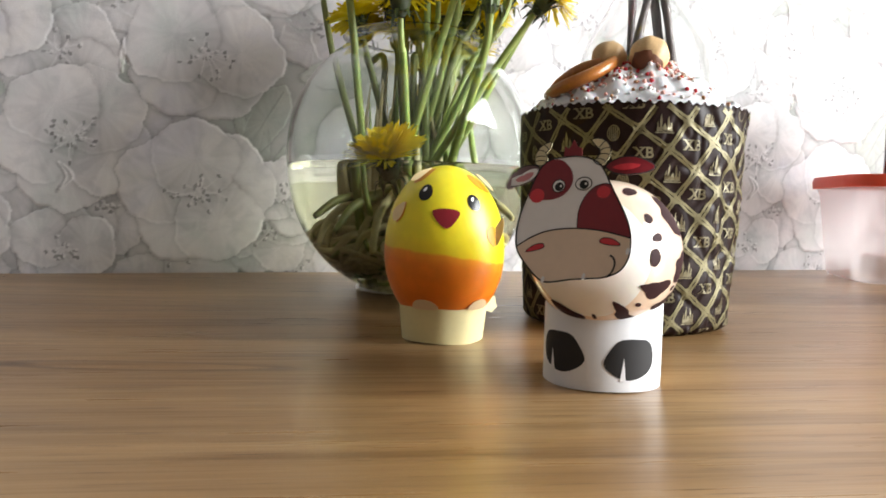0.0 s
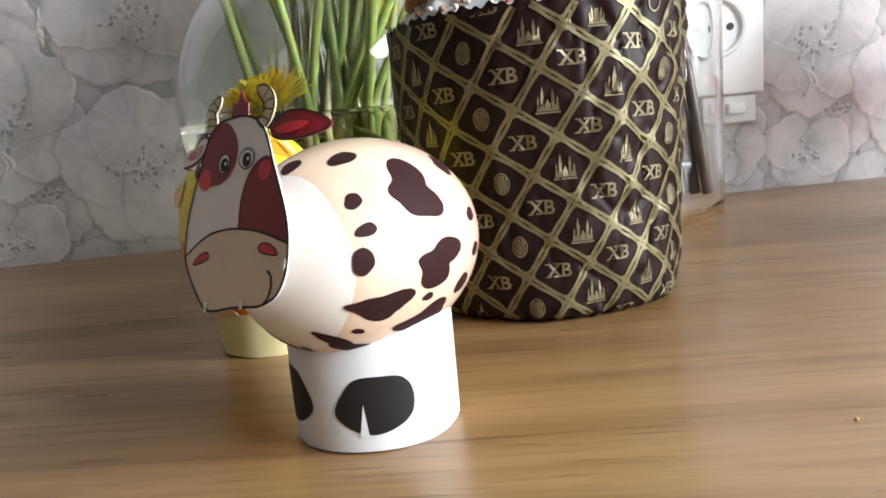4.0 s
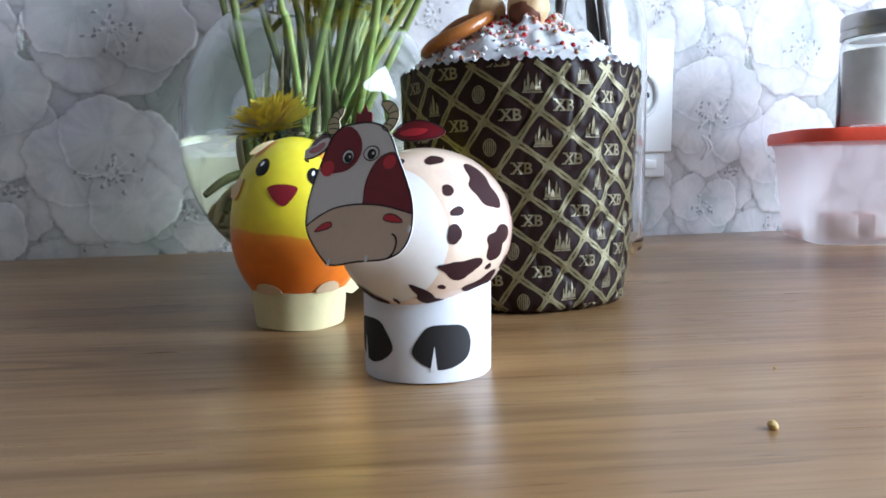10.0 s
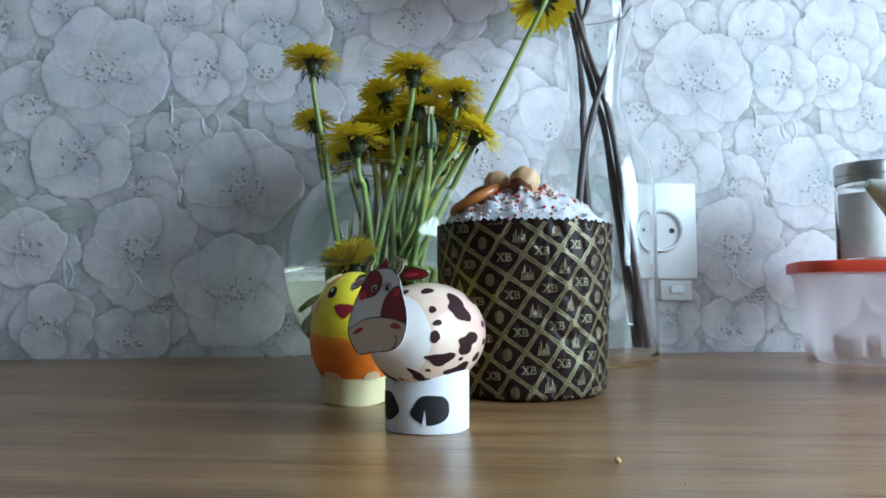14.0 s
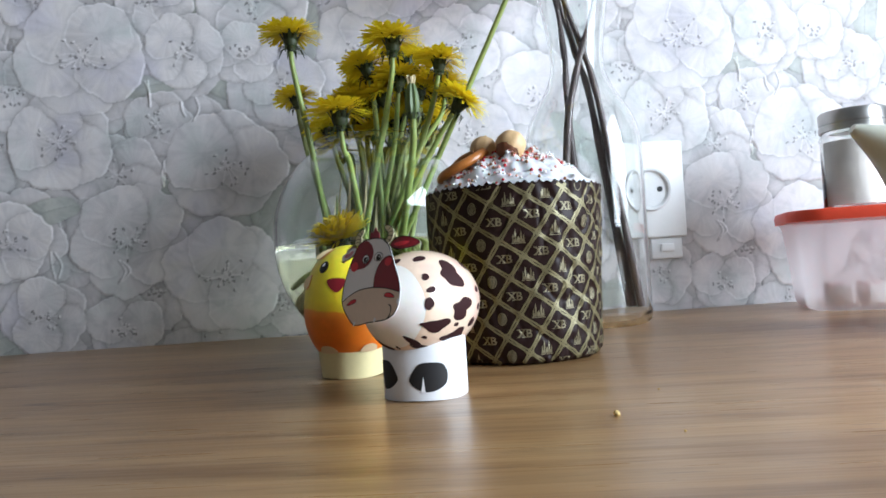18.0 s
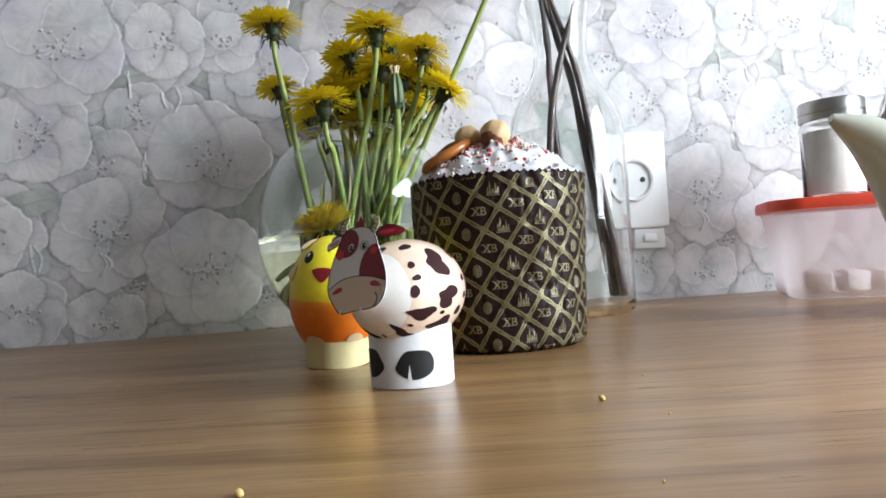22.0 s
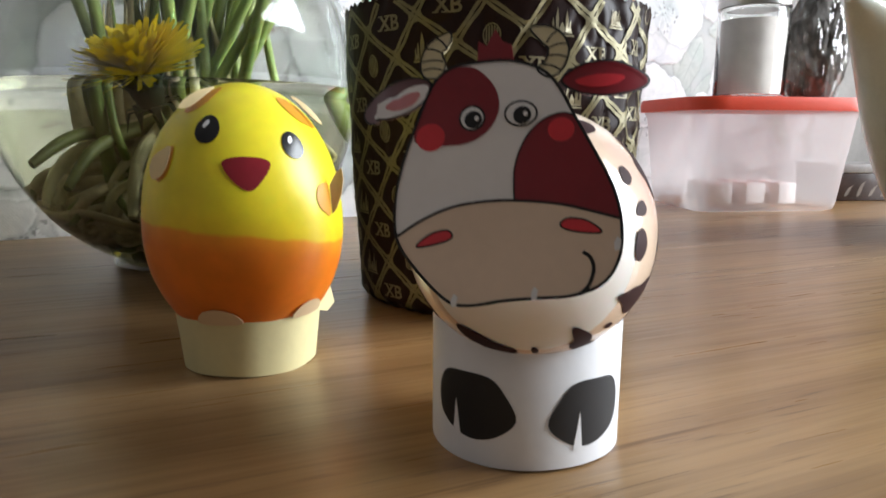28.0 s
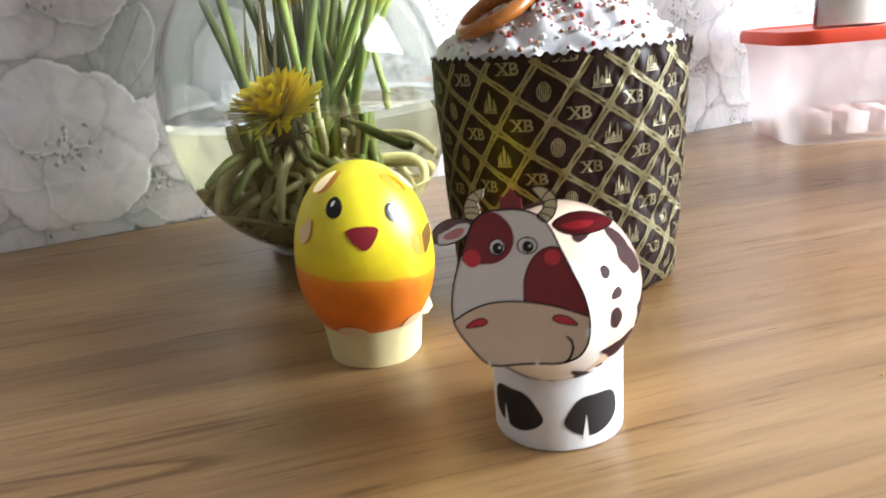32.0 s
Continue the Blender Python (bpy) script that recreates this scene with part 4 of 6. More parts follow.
HORNL = [(-11.0, 6.0), (-11.6, 8.6), (-10.4, 11.2), (-7.6, 12.6), (-7.5, 10.8), (-8.5, 9.4), (-7.9, 7.9), (-8.6, 5.9)]
HORNR = [(3.9, 12.9), (6.2, 13.2), (8.4, 11.9), (9.4, 9.6), (8.6, 6.9), (7.0, 5.8), (5.2, 6.9), (6.3, 8.3), (6.5, 9.9), (5.4, 11.0)]
for H_, ticks in ((HORNL, [((-11.4, 8.2), (-8.3, 8.3)), ((-11.0, 10.2), (-8.3, 9.4)), ((-9.6, 11.8), (-7.9, 10.3)), ((-11.2, 7.0), (-8.3, 7.0))]),
                  (HORNR, [((7.6, 12.4), (6.2, 10.7)), ((9.1, 10.6), (6.5, 9.9)), ((9.2, 8.6), (6.4, 8.8)), ((8.4, 6.8), (5.9, 7.6))])):
    card_bit("horn", curve2d(H_, 4), CARD_CREAM, "cream printed horn with dark stripes")
    line("horn_outline", H_, 0.3, 2, True)
    for a, b in ticks:
        line("horn_stripe", [a, ((a[0] + b[0]) / 2, (a[1] + b[1]) / 2 + 0.25), b], 0.24, 2)
card_bit("tuft", [(-3.4, 7.6), (-3.4, 11.3), (-2.2, 10.6), (-1.1, 13.1), (0.1, 11.2), (1.4, 10.7), (1.9, 7.8)], CARD_MAROON, "maroon printed tuft of hair")
for lx, ly in ((-4.2, -25.8), (6.6, -24.2), (17.0, -17.0)):
    part("tape_tab", plate([(lx - 0.35, ly - 0.9), (lx + 0.3, ly - 0.7), (lx + 0.45, ly + 0.6), (lx - 0.1, ly + 1.0), (lx - 0.5, ly + 0.2)], lambda x, y, o: on_card(x, y, o + 0.0006), 0.0001), WHITE_PAPER, face)

# ---- chick egg in its cream cup ----
CH = Vector((0.0657, 0.245, 0))
ccup = thing("card_egg_cup", CH, "short cream card cup with a torn rim under the chick egg", "egg cup")


def torn(a, i, r, z):
    if z < 0.001:
        z += 0.00045 * (0.5 + 0.5 * math.sin(3 * a + 2.2))
    if z > 0.008:
        z += 0.0004 * math.sin(3 * a + 0.4) + 0.0002 * math.sin(8 * a)
    return r * (1 + 0.006 * math.sin(9 * a)), z


part("cup_wall", lathe([(0.0151, TABLE_Z + 0.0002), (0.0154, TABLE_Z), (0.0162, 0.0070), (0.0169, 0.0137), (0.0166, 0.0139), (0.0159, 0.0070), (0.0151, TABLE_Z + 0.0002)], 60, torn), CUP, ccup)
for deg, wide_ in ((-60, 1.0), (-127, 1.1), (35, 1.0), (120, 0.9)):
    a = radians(deg)
    rr = Vector((math.cos(a), math.sin(a), 0))
    tt = Vector((-math.sin(a), math.cos(a), 0))
    out = curve2d([(-0.0045 * wide_, 0.0128), (0.0, 0.0124), (0.0045 * wide_, 0.0128), (0.0034 * wide_, 0.0152), (0.0005, 0.0163), (-0.0030 * wide_, 0.0156)], 3)
    part("rim_tab", plate(out, lambda x, y, o: rr * (0.0173 + (y - 0.0124) * 0.55 + o - x * x * 28) + tt * x + Vector((0, 0, y)), 0.0003, inner=1), TAB, ccup, "small beige card tab at the rim")
part("side_flap", plate([(-0.0015, 0.0105), (0.0012, 0.0095), (0.0034, 0.0112), (0.0022, 0.0158), (-0.001, 0.0150)], lambda x, y, o: Vector((math.cos(-0.42), math.sin(-0.42), 0)) * (0.0172 + x * 0.8 + o) + Vector((math.sin(0.42), math.cos(0.42), 0)) * (x + 0.002) + Vector((0, 0, y)), 0.0003), CUP, ccup)
chick = thing("chick_egg", CH + Vector((0, 0, 0.0011)), "yellow and orange dyed egg decorated as a chick", "decorated egg")


def chick_r(z):
    t = (z - 0.0305) / (0.0334 if z > 0.0305 else 0.0280)
    return 0.0228 * max(0.0, 1 - abs(t) ** (2.2 if z > 0.0305 else 2.0)) ** 0.5


prof = [(chick_r(z), z) for z in [0.0305 - 0.0280 * math.cos(math.pi * k / 56) if k < 28 else 0.0305 + 0.0334 * math.sin(math.pi * (k - 28) / 56) for k in range(57)]]
prof[0], prof[-1] = (0.0, 0.0025), (0.0, 0.0639)
part("egg", lathe(prof, 64), CHICK, chick, "egg dyed yellow above and orange below")


def on_chick(deg, z, off):
    z = max(0.004, min(0.0636, z))
    r = chick_r(z) + off
    a = radians(deg)
    return Vector((r * math.cos(a), r * math.sin(a), z + off * 0.4))


def chick_shape(c, z, outline):
    return [(c + x / (chick_r(z) * 1000) * 57.3, z + y / 1000) for x, y in outline]


for cdeg, cz in ((-129, 0.0533), (-72.6, 0.0500)):
    part("eye", decal(chick_shape(cdeg, cz, ring2d(0, 0, 2.6, 2.9, 24, 0.15)), lambda x, y, o: on_chick(x, y, o + 0.0001), 0.0001), EYE_BLACK, chick, "glossy black eye")
    # white fleck painted on the eye as its highlight
    part("eye_glint", plate(chick_shape(cdeg - 1.5, cz + 0.0011, ring2d(0, 0, 0.5, 0.9, 10, -0.5)), lambda x, y, o: on_chick(x, y, o + 0.00025), 0.00005), CARD_WHITE, chick)
part("beak", decal(chick_shape(-104, 0.0443, curve2d([(-5.0, 2.0), (-3.2, 3.2), (0, 3.4), (3.4, 3.0), (5.0, 1.8), (3.0, -1.4), (0.4, -3.5), (-2.6, -1.6)], 5)), lambda x, y, o: on_chick(x, y, o + 0.00012), 0.00012), CARD_MAROON, chick, "maroon printed beak")
# nicks in the dyed film: place, turn, size and where the lifted lip stands; amber paints the lip's shade
for cdeg, cz, rot, size_, wide_, shift_, lift_ in ((-155, 0.0462, 1.15, 0.95, 0.90, -0.3, 0.0016), (-146, 0.0596, 0.75, 0.86, 0.46, -0.9, 0.0014), (-49, 0.0568, -0.80, 1.15, 0.18, 2.2, 0.0014)):
    leaf = [(-4.2, -0.4), (-2.4, 1.7), (0.6, 2.3), (4.0, 0.4), (1.2, -1.5), (-1.8, -1.9)]
    c, s = math.cos(rot), math.sin(rot)
    sd = 1 if cdeg > -100 else -1
    turned = [((x * c - y * s) * size_, (x * s + y * c) * size_) for x, y in curve2d(leaf, 4)]
    part("flap_shade", decal(chick_shape(cdeg, cz, turned), lambda x, y, o: on_chick(x, y, o + 0.0001), 0.00008), FLAP_SHADE, chick, "amber patch painted as the lifted flap's shade")
    lip = [(x * wide_ + shift_, y * 0.96) for x, y in turned]
    bmf = decal(chick_shape(cdeg, cz, lip), lambda x, y, o: on_chick(x, y, o + 0.0003 + lift_ * max(0.0, 0.45 + sd * (x - cdeg) / 16.0) ** 2), 0.00015)
    part("flap", bmf, FLAP, chick, "lifted cream flap of the egg's film")
# one more nick on the cheek, its pointed flap standing straight out, its shade painted in amber
part("flap_shade", decal(chick_shape(-57, 0.0380, curve2d([(-2.3, 0.8), (-1.4, 3.0), (0.8, 3.7), (2.3, 3.2), (2.5, -0.5), (1.8, -3.6), (0.2, -3.0), (-1.7, -1.4)], 4)), lambda x, y, o: on_chick(x, y, o + 0.0001), 0.00008), FLAP_SHADE, chick, "amber patch painted as the lifted flap's shade")
part("flap", plate([(0.0, -3.6), (0.0, 0.0), (0.05, 3.0), (0.6, 5.0), (1.0, 5.6), (0.95, 3.0), (0.7, 0.0), (0.3, -2.6)], lambda x, y, o: on_chick(-50.3 + x * 2.5 + o * 2500, 0.0380 + y * 0.001, 0.0002 + x * 0.0034), 0.0002), FLAP, chick, "lifted cream flap of the egg's film")

# ---- kulich in its printed paper mould ----
KU = Vector((0.159, 0.274, TABLE_Z + 0.0002))
kul = thing("easter_cake", KU, "frosted Easter cake in a brown and gold paper mould", "cake")


def wrap(deg, z, off=0.0):
    """A place on the wrapper: crumpled a little, pleated at the foot."""
    a = radians(deg)
    k = z / 0.0965
    r = 0.0451 + 0.0046 * k
    n = noise.noise(Vector((math.cos(a) * 2.2, math.sin(a) * 2.2, z * 38)))
    n2 = noise.noise(Vector((math.cos(a) * 6.5 + 5, math.sin(a) * 6.5, z * 90)))
    n3 = abs(noise.noise(Vector((math.cos(a) * 5.0 - 9, math.sin(a) * 5.0 + 3, z * 60))))
    side = 0.5 + 0.5 * math.cos(a - radians(-55))
    r += (0.0004 + 0.0012 * side) * n + (0.0002 + 0.0009 * side) * n2 - 0.0065 * side * max(0.0, 0.16 - n3)
    pleat = max(0.0, 1 - z / 0.006)
    r += pleat * (0.0006 * math.sin(46 * a) - 0.0006) - 0.0026 * max(0.0, 1 - z / 0.0034) ** 2 + off
    return Vector((r * math.cos(a), r * math.sin(a), z))


bm = bmesh.new()
NS, NZ = 320, 100
rows_ = []
for i in range(NZ + 1):
    row = []
    for k in range(NS):
        z = 0.0915 * i / NZ
        v = wrap(360 * k / NS, z)
        if i == NZ:
            v.z += 0.0009 * (k % 4 < 2) - 0.0004 + 0.0004 * math.sin(k * 0.7)
            v.x *= 1.004
            v.y *= 1.004
        row.append(bm.verts.new(v))
    rows_.append(row)
for p, q in zip(rows_, rows_[1:]):
    for k in range(NS):
        j = (k + 1) % NS
        bm.faces.new((p[k], p[j], q[j], q[k]))
foot = bm.verts.new((0, 0, 0.0006))
for k in range(NS):
    bm.faces.new((rows_[0][(k + 1) % NS], rows_[0][k], foot))
wrapper = part("wrapper", bm, BROWN_PAPER, kul, "dark brown paper mould printed in gold")
GA, GB = Vector((22.5, 3.3)), Vector((4.8, -18.7))      # steps of the print: degrees, millimetres
G0 = Vector((-82.0, 86.3))
MMDEG = 57.3 / 47.5                                     # degrees to a millimetre of girth


def motif(k, j):
    return G0 + GA * k + GB * j


def on_wrap(x, y, off):
    return wrap(x, y / 1000, off)


def clip_line(a, b):
    """The stretch of a line of the print that lies on the wrapper."""
    n = 900
    run = []
    for i in range(n + 1):
        p = a + (b - a) * i / n
        if 1.0 < p.y < 90.4 and -222 < p.x < 30:
            run.append(p)
    return run[:-1:8] + run[-1:]


lat = bmesh.new()
for fam, step in (((GA + GB) / 2, (GA - GB) / 2), ((GA - GB) / 2, (GA + GB) / 2)):
    for k in range(-26, 27):
        st = G0 + step * (k + 0.5)
        run = clip_line(st - fam * 16, st + fam * 16)
        if len(run) < 2:
            continue
        fine = []
        for p, q in zip(run, run[1:]):
            fine += [p, (p + q) / 2]
        fine.append(run[-1])
        for base, width, amp in ((-0.60, 0.94, 0.12), (0.60, 0.94, -0.12)):
            L, R = [], []
            for i, p in enumerate(fine):
                d = (fine[min(i + 1, len(fine) - 1)] - fine[max(i - 1, 0)])
                d = Vector((d.x / MMDEG, d.y)).normalized()
                o = Vector((-d.y, d.x))
                c = base + amp * math.sin(i * 1.35)
                pl, pr = o * (c + width / 2), o * (c - width / 2)
                L.append(lat.verts.new(on_wrap(p.x + pl.x * MMDEG, p.y + pl.y, 0.00032)))
                R.append(lat.verts.new(on_wrap(p.x + pr.x * MMDEG, p.y + pr.y, 0.00032)))
            for i in range(len(fine) - 1):
                lat.faces.new((L[i], L[i + 1], R[i + 1], R[i]))
# rounded corners of the cells at every crossing
LA, LB = (GA + GB) / 2, (GA - GB) / 2
for k in range(-22, 23):
    for j in range(-22, 23):
        c = G0 + LA * (k + 0.5) + LB * (j + 0.5)
        if not (4.0 < c.y < 87.0 and -220 < c.x < 28):
            continue
        for p, q in ((LA, LB), (LB, -LA), (-LA, -LB), (-LB, LA)):
            arc = [c + p * 0.30 * (1 - t) ** 2 + (p + q) * 0.14 * t * (1 - t) + q * 0.30 * t * t for t in (0, 0.25, 0.5, 0.75, 1)]
            mid_ = c + (p + q) * 0.03
            vs = [lat.verts.new(on_wrap(v.x, v.y, 0.00030)) for v in arc]
            hub = lat.verts.new(on_wrap(mid_.x, mid_.y, 0.00030))
            for v, w in zip(vs, vs[1:]):
                lat.faces.new((hub, v, w))
part("gold_lattice", lat, GOLD, wrapper, "gold rope lattice printed on the paper")


def place_flat(bm, tris, at, off, size=1.0):
    for tri in tris:
        ps = [(at.x + x * size * MMDEG, at.y + y * size) for x, y in tri]
        if all(0.8 < y < 90.6 for _, y in ps) and abs(at.y - 45) < 46:
            bm.faces.new([bm.verts.new(on_wrap(x, y, off)) for x, y in ps])


def rect(x0, x1, y0, y1):
    return [(x0, y0), (x1, y0), (x1, y1), (x0, y1)]


def spire(x, half, foot, eave, tip):
    return [rect(x - half, x + half, foot, eave), [(x - half * 1.15, eave), (x + half * 1.15, eave), (x, tip)]]


WIDE = [rect(-3.0, 3.0, -2.9, -2.45), rect(-2.7, 2.7, -2.25, -1.9), rect(-2.6, -0.9, -1.9, -0.9), rect(-0.75, 0.75, -1.9, -0.9), rect(0.9, 2.6, -1.9, -0.9), [(-0.7, -0.9), (0.7, -0.9), (0.0, 0.5)]]
WIDE += spire(-1.25, 0.36, -0.9, 1.1, 3.7) + spire(1.2, 0.36, -0.9, 0.8, 3.1) + spire(-2.25, 0.24, -0.9, 0.1, 1.3) + spire(2.25, 0.24, -0.9, 0.0, 1.1)
TALL = [rect(-2.4, 2.4, -2.9, -2.45), rect(-2.2, 2.2, -2.25, -1.9), rect(-2.0, -0.75, -1.9, -1.0), rect(0.75, 2.0, -1.9, -1.0)]
TALL += spire(0.0, 0.52, -1.9, 1.3, 4.1) + spire(-1.15, 0.28, -1.0, 0.3, 1.9) + spire(1.15, 0.28, -1.0, 0.1, 1.6) + spire(-1.85, 0.18, -1.0, -0.3, 0.5) + spire(1.85, 0.18, -1.0, -0.4, 0.4)
EGG_RIM = ribbon2d(ring2d(0, 0, 1.9, 2.6, 14), 0.35, 2, True)
EGG_IN = [rect(x - 0.2, x + 0.2, -2.2 * math.sqrt(1 - (x / 1.9) ** 2), 2.2 * math.sqrt(1 - (x / 1.9) ** 2)) for x in (-1.2, -0.6, 0.0, 0.6, 1.2)]
txt = bpy.data.curves.new("letters", "FONT")
txt.body, txt.size, txt.align_x, txt.align_y, txt.resolution_u, txt.offset = "XB", 5.8, "CENTER", "CENTER", 3, 0.13
tmp = new("letters", txt)
bpy.context.view_layer.update()
tm = tmp.to_mesh()
tm.calc_loop_triangles()
LETTERS = [[(tm.vertices[i].co.x, tm.vertices[i].co.y) for i in t.vertices] for t in tm.loop_triangles]
lx_ = sorted({round(v.co.x, 3) for v in tm.vertices})
ly0, ly1 = min(v.co.y for v in tm.vertices), max(v.co.y for v in tm.vertices)
gap_ = max(zip(lx_, lx_[1:]), key=lambda p: p[1] - p[0] if abs(p[0] + p[1]) < 2.4 else 0)
for sx in (lx_[0] + 0.55, gap_[0] - 0.55, gap_[1] + 0.35):
    for sy in (ly0, ly1 - 0.45):
        LETTERS.append([(sx - 0.85, sy), (sx + 0.85, sy), (sx + 0.85, sy + 0.45), (sx - 0.85, sy + 0.45)])
tmp.to_mesh_clear()
bpy.data.objects.remove(tmp)
bpy.data.curves.remove(txt)
emb, let = bmesh.new(), bmesh.new()
KIND = {0: "tall", -1: "wide", -2: "egg", -3: "tall", -4: "egg", 1: "egg", 2: "wide", -5: "wide", 3: "tall"}
for k in range(-7, 6):
    for j in range(-3, 8):
        at = motif(k, j)
        if -214 < at.x < 26:
            kind_ = KIND.get(k, "egg")
            if kind_ == "egg":
                place_flat(emb, EGG_RIM + EGG_IN, at, 0.0003, 1.15)
            else:
                place_flat(emb, WIDE if kind_ == "wide" else TALL, at, 0.0003, 1.15)
        at = (motif(k, j) + motif(k + 1, j + 1)) / 2
        if -214 < at.x < 26:
            place_flat(let, LETTERS, at, 0.0003)
part("gold_emblem_print", emb, GOLD_DULL, wrapper, "gold church and egg prints on the paper", smooth=False)
part("gold_letters", let, GOLD_DULL, wrapper, "gold letters XB printed on the paper", smooth=False)


def dome(x, y):
    """Height of the frosting over the cake's axis."""
    r = math.hypot(x, y) / 0.0485
    h = 0.0895 + 0.0240 * (1 - r ** 2.1)
    pits = max(0.0, noise.noise(Vector((x * 260, y * 260, 9))) - 0.22)
    return h + 0.0034 * noise.noise(Vector((x * 95, y * 95, 0))) + 0.0032 * noise.noise(Vector((x * 180, y * 180, 3))) + 0.0004 * noise.noise(Vector((x * 420, y * 420, 5))) - 0.0055 * pits


bm = bmesh.new()
rings = []
for i in range(0, 49):
    r = 0.0470 * i / 48
    if i == 0:
        rings.append([bm.verts.new((0, 0, dome(0, 0)))])
        continue
    ring = []
    for k in range(144):
        a = 2 * math.pi * k / 144
        rr = r * (1 + (0.012 * math.sin(5 * a) if i > 42 else 0))
        z = dome(rr * math.cos(a), rr * math.sin(a)) + (0.0012 * noise.noise(Vector((math.cos(a) * 6, math.sin(a) * 6, 1))) if i > 42 else 0)
        ring.append(bm.verts.new((rr * math.cos(a), rr * math.sin(a), z)))
    rings.append(ring)
for p, q in zip(rings, rings[1:]):
    for k in range(144):
        j = (k + 1) % 144
        bm.faces.new((p[0], q[k], q[j]) if len(p) == 1 else (p[k], p[j], q[j], q[k]))
low = [bm.verts.new((v.co.x * 0.97, v.co.y * 0.97, 0.083)) for v in rings[-1]]
for k in range(144):
    j = (k + 1) % 144
    bm.faces.new((rings[-1][k], rings[-1][j], low[j], low[k]))
part("frosting", bm, FROSTING, kul, "uneven glossy white frosting")
part("crumb", lathe([(0.0, 0.002), (0.0400, 0.002), (0.0440, 0.082), (0.0, 0.082)], 48), CAKE, kul, "baked cake inside the mould")


def bead(bm, at, r):
    bmesh.ops.create_icosphere(bm, subdivisions=1, radius=r, matrix=Matrix.Translation(at))


rs = random.Random(5)
BEAD_MATS = {"red": SUGAR_RED, "pink": SUGAR_PINK, "white": SUGAR_WHITE, "bronze": SUGAR_BRONZE}
BEAD_MESH = {}
for key, material in BEAD_MATS.items():
    bm = bmesh.new()
    bmesh.ops.create_icosphere(bm, subdivisions=1, radius=1.0)
    BEAD_MESH[key] = bpy.data.meshes.new("sprinkle")
    bm.to_mesh(BEAD_MESH[key])
    bm.free()
    BEAD_MESH[key].materials.append(material)
    BEAD_MESH[key].shade_smooth()
beads = {"red": bmesh.new(), "pink": bmesh.new(), "white": bmesh.new(), "bronze": bmesh.new()}
for n_ in range(1500):
    if n_ < 1150:
        a, r = radians(rs.gauss(0, 55)), abs(rs.gauss(0.014, 0.009))
    else:
        a, r = radians(rs.gauss(-150, 40)), abs(rs.gauss(0.028, 0.012))
    r = min(r, 0.0462)
    x, y = r * math.cos(a), r * math.sin(a)
    kind_ = rs.choices(["red", "pink", "white", "bronze"], [4, 4, 4, 3])[0]
    size_ = rs.uniform(0.00065, 0.0011)
    if n_ % 6 == 0 and y < 0.012:
        ob = new("sprinkle", BEAD_MESH[kind_])
        ob.parent = kul
        ob.location, ob.scale = (x, y, dome(x, y) + 0.0004), (size_, size_, size_)
    else:
        bead(beads[kind_], (x, y, dome(x, y) + 0.0004), size_)
for key, material in BEAD_MATS.items():
    tagged(part("sprinkle_layer", beads[key], material, kul, key + " sugar sprinkles on the frosting"), kind="stuff")

# pretzel leaning on the frosting, nuts beside it
PZ = Vector((-0.0290, -0.003, 0.1056))
pret = thing("pretzel", KU + PZ, "glazed brown pretzel leaning on the frosting", "pretzel")
pz_path = []
for i in range(64):
    t = 2 * math.pi * i / 64
    pz_path.append(Vector((0.0150 * math.cos(t) * (1 + 0.2 * math.cos(t)), 0.0165 * math.sin(t), 0.0008 * math.sin(2 * t))))
pm = pose(0, 0, 0, 5, -31, -12)
bm = tube(bmesh.new(), [pm @ p for p in pz_path], 0.0028, 10, True)
part("loop", bm, PRETZEL, pret)
bm = tube(bmesh.new(), [pm @ p for p in smooth_path([(0.012, -0.006, 0.0012), (0.004, 0.0, 0.003), (-0.004, 0.006, 0.002), (-0.0085, 0.0085, 0.0)], 8)], 0.0027, 10)
part("twist", bm, PRETZEL, pret)
for nx, ny, nr, tilt, turn_ in ((-0.0158, -0.0076, 0.0074, 8, 10), (-0.0030, -0.0185, 0.0082, -30, 36)):
    nt = thing("hazelnut", KU + Vector((nx, ny, dome(nx, ny) + nr * (0.66 if tilt > 0 else 0.45))), "peeled cream hazelnut with a brown skin patch on the frosting", "nut", "nuts on the cake")
    nt.rotation_euler = (radians(tilt), radians(turn_), 0.0)
    pr_ = [(nr * math.sin(math.pi * k / 18) * (1 - 0.10 * math.cos(math.pi * k / 18)), -nr * 1.05 * math.cos(math.pi * k / 18)) for k in range(19)]
    pr_[0], pr_[-1] = (0, pr_[0][1]), (0, pr_[-1][1] + nr * 0.08)
    part("kernel", lathe(pr_, 28, lambda a, i, r, z: (r * (1 + 0.03 * math.sin(7 * a)), z)), NUT, nt)
    cap_ = [(r * 1.012, z * 1.012) for r, z in pr_[:7]]
    cap_[0] = (0.0, cap_[0][1])
    part("skin", lathe(cap_, 28, lambda a, i, r, z: (r * (1 + 0.03 * math.sin(7 * a)), z + 0.0012 * math.sin(3 * a) * (i > 5))), NUT_SKIN, nt, "brown skin patch")

# ---- glass bowl with dandelions ----
BO = Vector((0.0814, 0.3836, TABLE_Z))
bowl = thing("glass_bowl", BO, "round clear glass bowl half full of water", "vase")


def bowl_r(z, grow=0.0):
    """Outer radius of the bowl at a height."""
    t = (z - 0.0755) / (0.0745 if z > 0.0755 else 0.0790)
    return 0.0708 * max(0.0, 1 - abs(t) ** 2.15) ** 0.5 + grow


